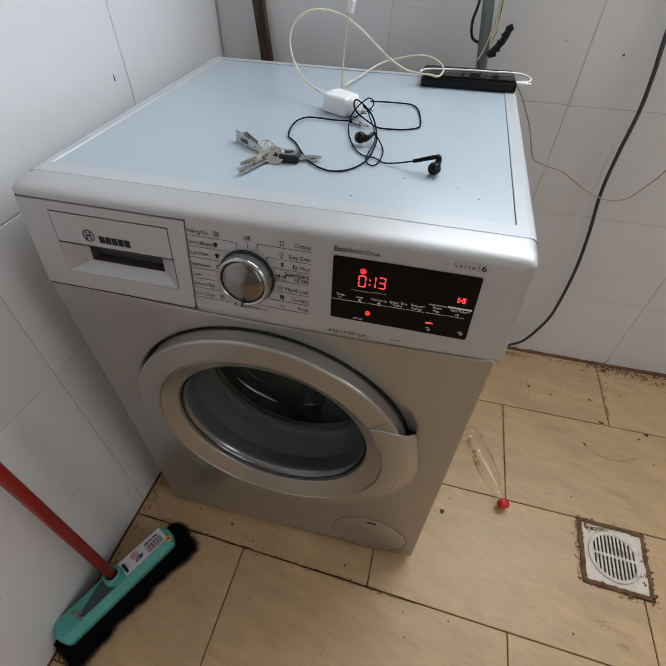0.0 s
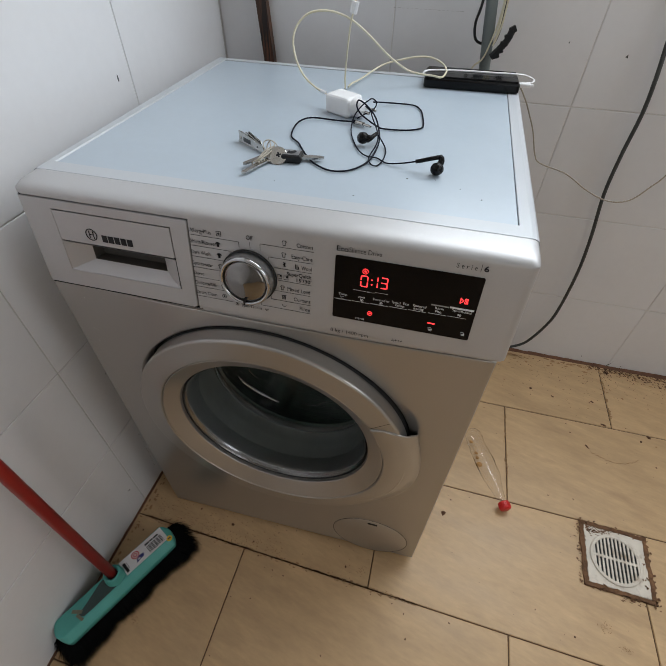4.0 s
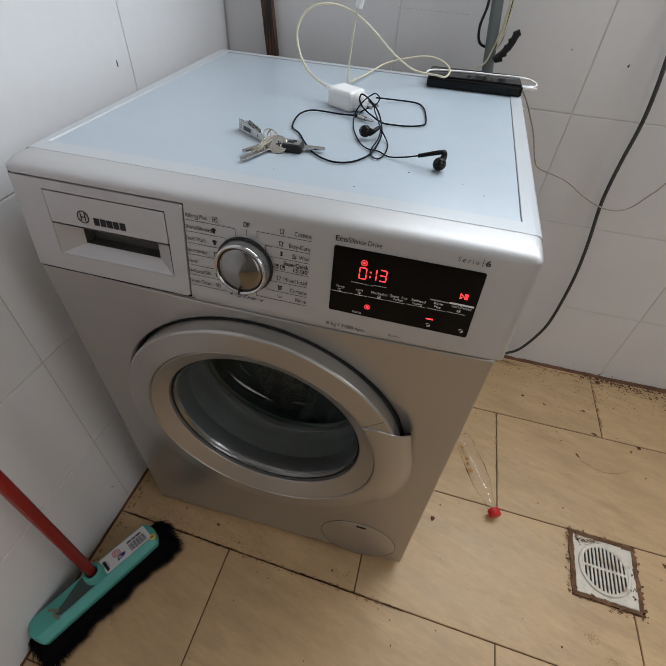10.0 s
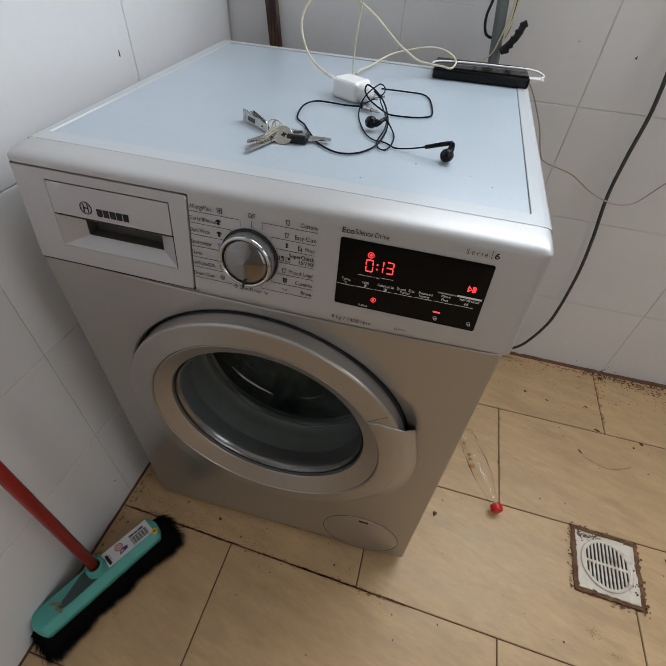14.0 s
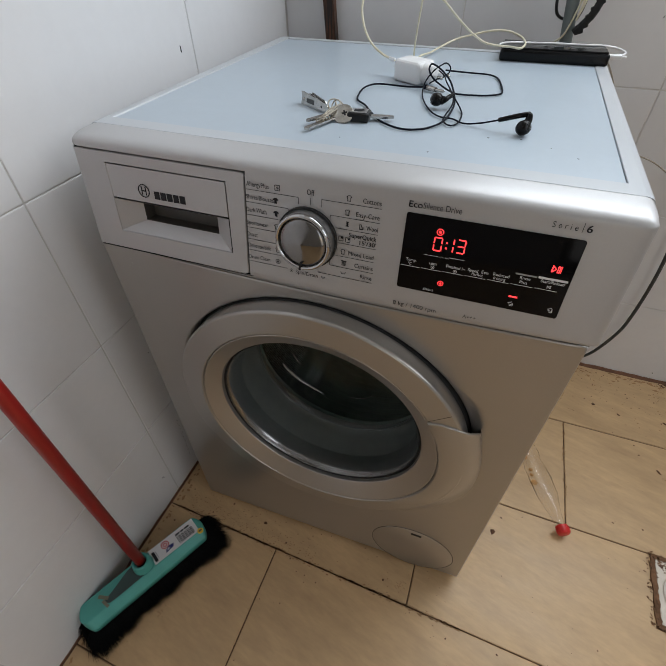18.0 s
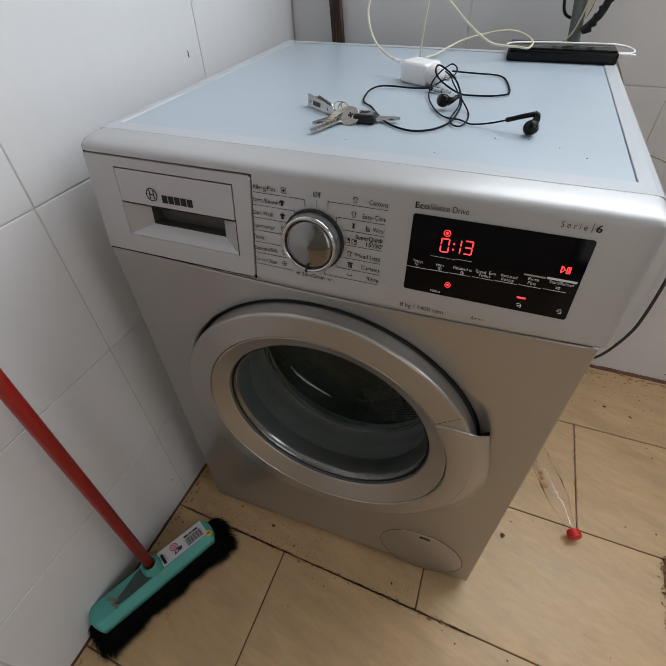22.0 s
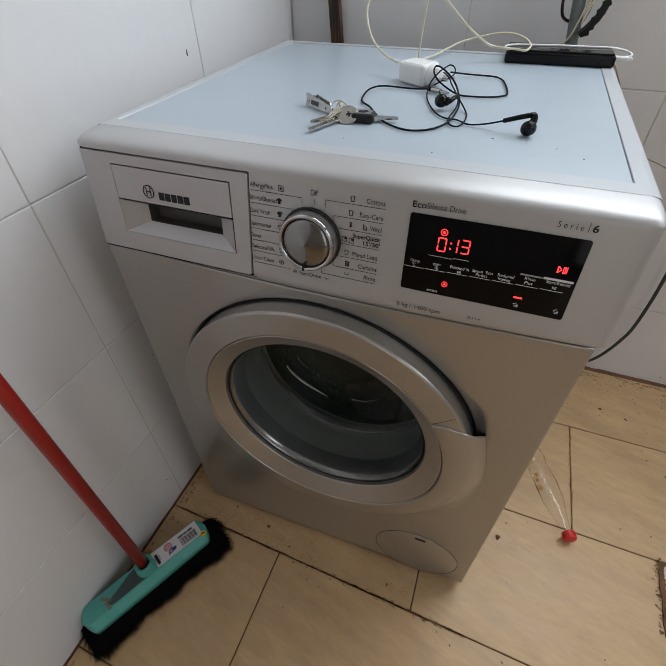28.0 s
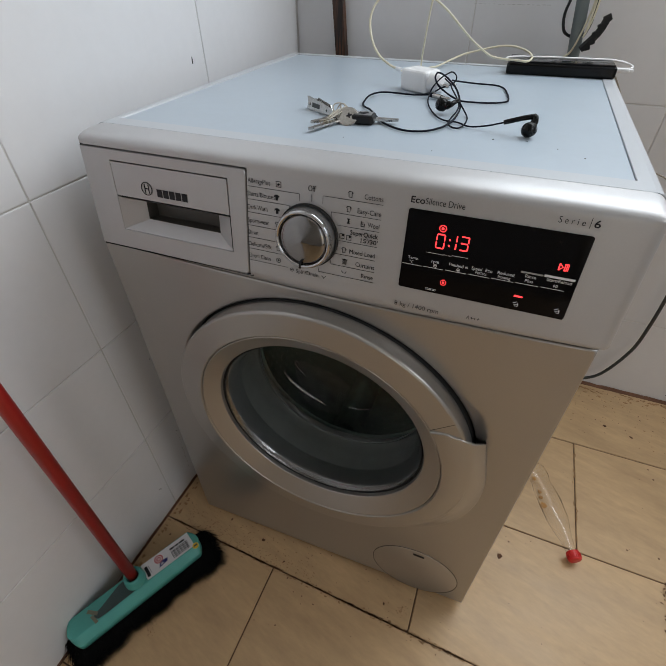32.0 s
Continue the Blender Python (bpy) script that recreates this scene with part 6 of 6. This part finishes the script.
    for _ in range(1100):
        x = 1.08 + 0.85 * rnd.random() ** 0.8
        reach = 0.006 + 0.045 * smoothstep(1.10, 1.55, x)
        s = rnd.uniform(0.0004, 0.0024)
        blot(soil, x, Y_BACK - 0.010 - abs(rnd.gauss(0, reach)), s * rnd.uniform(1, 2.4), s, rnd.uniform(-40, 25), rnd, 0.0005)
    for _ in range(40):
        blot(soil, 1.150 + rnd.gauss(0, 0.008), Y_BACK - 0.012 - abs(rnd.gauss(0, 0.02)), rnd.uniform(0.001, 0.005), rnd.uniform(0.0008, 0.002), rnd.uniform(-70, 10), rnd, 0.0005)
    for x, y, w, d, q in ((1.105, 0.512, 0.010, 0.004, -12), (1.085, 0.592, 0.007, 0.0025, -30), (1.045, 0.425, 0.009, 0.003, -50), (0.968, 0.583, 0.006, 0.0025, -35), (1.21, 0.17, 0.007, 0.004, -60), (1.235, 0.16, 0.006, 0.004, -20)):
        blot(soil, x, y, w, d, q, rnd, 0.0005, 0.0012)
    tagged(part("wall_foot_soil", soil, M_DIRT), "dark damp soil gathered along the wall foot", "dirt", kind="stuff")
    # a thin curved streak on the tile
    for i in range(24):
        f = i / 23
        blot(st, 1.054 + 0.125 * f, 0.409 + 0.004 * f - 0.022 * math.sin(math.pi * f) + rnd.gauss(0, 0.001), 0.005, 0.0007, 10 - 20 * f, rnd)
    tagged(part("floor_stains", st, M_STAIN), "brown stains and crust on the floor tiles", "stain", kind="stuff")
    # mortar strip at the foot of the back wall
    top = [(0.55 + 0.02 * i, 0.0055 + rnd.uniform(-0.0015, 0.002) + 0.006 * smoothstep(1.1, 1.5, 0.55 + 0.02 * i)) for i in range(90)]
    rows = [[(x, Y_BACK - 0.010 + rnd.uniform(-0.001, 0.001), -0.001) for x, h in top], [(x, Y_BACK - 0.0035, h) for x, h in top], [(x, Y_BACK + 0.001, h + 0.001) for x, h in top]]
    tagged(part("baseboard", rings(bmesh.new(), rows, False), M_JOINT), "reddish brown mortar joint along the wall foot", "joint", kind="structure")
    top = [(-1.2 + 0.02 * i, 0.003 + rnd.uniform(-0.0015, 0.002)) for i in range(97)]
    rows = [[(left_x(y) + 0.0026 + rnd.uniform(-0.0012, 0.0018), y, -0.001) for y, h in top], [(left_x(y) + 0.0014, y, h) for y, h in top], [(left_x(y) - 0.001, y, h + 0.001) for y, h in top]]
    tagged(part("baseboard", rings(bmesh.new(), rows, False), M_JOINT), "reddish brown mortar joint along the wall foot", "joint", kind="structure")


def build_wall_marks():
    rnd = random.Random(3)
    bm = bmesh.new()
    for y, z, sy, sz in ((0.347, 0.866, 0.0018, 0.0065), (0.051, 0.4175, 0.0012, 0.0012), (-0.045, 0.095, 0.0012, 0.003), (-0.049, 0.099, 0.0010, 0.002)):
        out = [(sy * rnd.uniform(0.7, 1.1) * math.cos(k * 0.7), sz * rnd.uniform(0.7, 1.1) * math.sin(k * 0.7)) for k in range(9)]
        flat(out, Matrix(((0, 0, 1, left_x(y)), (1, 0, 0, y), (0, 1, 0, z), (0, 0, 0, 1))), 0.0003, bm)
    tagged(part("wall_chips", bm, M_CORD), "small dark chips in the glazed wall tiles", "chip", kind="stuff")
    bm = bmesh.new()
    for _ in range(70):
        z = rnd.uniform(0.05, 0.20)
        y = 0.043 + 0.04 * (z - 0.05) + rnd.gauss(0, 0.0012)
        s = rnd.uniform(0.0003, 0.0008)
        flat([(s * rnd.uniform(0.6, 1.1) * math.cos(k * 1.05), s * rnd.uniform(1.0, 3.0) * math.sin(k * 1.05)) for k in range(6)], Matrix(((0, 0, 1, left_x(y)), (1, 0, 0, y), (0, 1, 0, z), (0, 0, 0, 1))), 0.0002, bm)
    tagged(part("mildew_streak", bm, M_PENCIL), "grey mildew streak down the wall tiles", "stain", kind="stuff")
    bm = bmesh.new()
    for i in range(16):
        x = 0.337 + 0.0092 * i
        flat(rect(0, rnd.uniform(0.003, 0.008), -0.0003, 0.0003), Matrix(((1, 0, 0, x), (0, 0, -1, Y_BACK), (0, 1, 0, 0.9255 + rnd.uniform(-0.0004, 0.0004)), (0, 0, 0, 1))), 0.0002, bm)
    tagged(part("pencil_dashes", bm, M_PENCIL), "faint dashed pencil line on the wall tiles", "mark", kind="stuff")
    bm = bmesh.new()
    for x, y, s in ((0.586, 0.112, 0.0011), (0.489, 0.156, 0.0009), (0.40, 0.09, 0.0008), (0.52, 0.14, 0.0007), (0.545, 0.12, 0.0008), (0.455, 0.15, 0.0009), (0.30, 0.10, 0.0006)):
        blot(bm, x, y, s * 1.6, s, rnd.uniform(0, 180), rnd, TOP, 0.0003)
    tagged(part("dust_specks", bm, M_CORD), "dark specks on the machine top", "dirt", kind="stuff")
    bm = bmesh.new()
    for _ in range(22):
        x, z = 0.022 + abs(rnd.gauss(0, 0.022)), rnd.uniform(0.50, 0.70)
        s = rnd.uniform(0.00025, 0.0006)
        flat([(s * rnd.uniform(0.6, 1.2) * math.cos(q * 1.05), s * rnd.uniform(0.8, 2.2) * math.sin(q * 1.05)) for q in range(6)], Matrix(((1, 0, 0, x), (0, 0, -1, FRONT), (0, 1, 0, z), (0, 0, 0, 1))), 0.0002, bm)
    tagged(part("dried_splashes", bm, M_BACK_GROUT, MACHINE), "pale dried splashes on the steel front", kind="stuff")
    bm = bmesh.new()
    for poly in ([(1.148, 0.004), (1.153, 0.004), (1.166, 0.034), (1.160, 0.022)], [(1.063, 0.028), (1.067, 0.027), (1.066, 0.032)], [(1.190, 0.014), (1.193, 0.013), (1.193, 0.018)], [(0.700, 0.885), (0.702, 0.884), (0.7025, 0.889)], [(0.815, 0.868), (0.820, 0.866), (0.819, 0.873)], [(0.925, 0.868), (0.935, 0.870), (0.930, 0.872)]):
        flat(poly, Matrix(((1, 0, 0, 0), (0, 0, -1, Y_BACK), (0, 1, 0, 0), (0, 0, 0, 1))), 0.0003, bm)
    tagged(part("wall_cracks", bm, M_CORD), "small dark cracks and specks in the wall tiles", "chip", kind="stuff")


build_power_strip()
build_charger()
build_cables()
build_earphones()
build_keys()
build_behind()
build_broom()
build_bottle()
build_drain()
build_dirt()
build_wall_marks()


# ---- what moves ----
def motions():
    """The drum turns in the wash rhythm, stops at 22.4 s, and rolls on once at 29.5 s."""
    base = Vector((CX, 0.29, CZ))

    def turned(deg):
        return Matrix.Translation(base) @ Matrix.Rotation(radians(deg), 4, "Y")

    rows, a, t = [], 0.0, 0.0
    while t < 21.3:
        rows.append((t, a))
        t, a = t + 0.2, a + 55.0
    t0, a0 = rows[-1]
    for dt, da in ((0.2, 50), (0.4, 88), (0.6, 114), (0.8, 130), (1.0, 137), (1.2, 138)):
        rows.append((t0 + dt, a0 + da))
    rest = a0 + 138
    rows += [(24.0, rest), (28.0, rest), (29.2, rest), (29.4, rest + 6), (29.6, rest + 24), (29.8, rest + 33), (30.0, rest + 34), (32.0, rest + 34)]
    walk(DRUM, [(t, turned(a)) for t, a in rows])


motions()
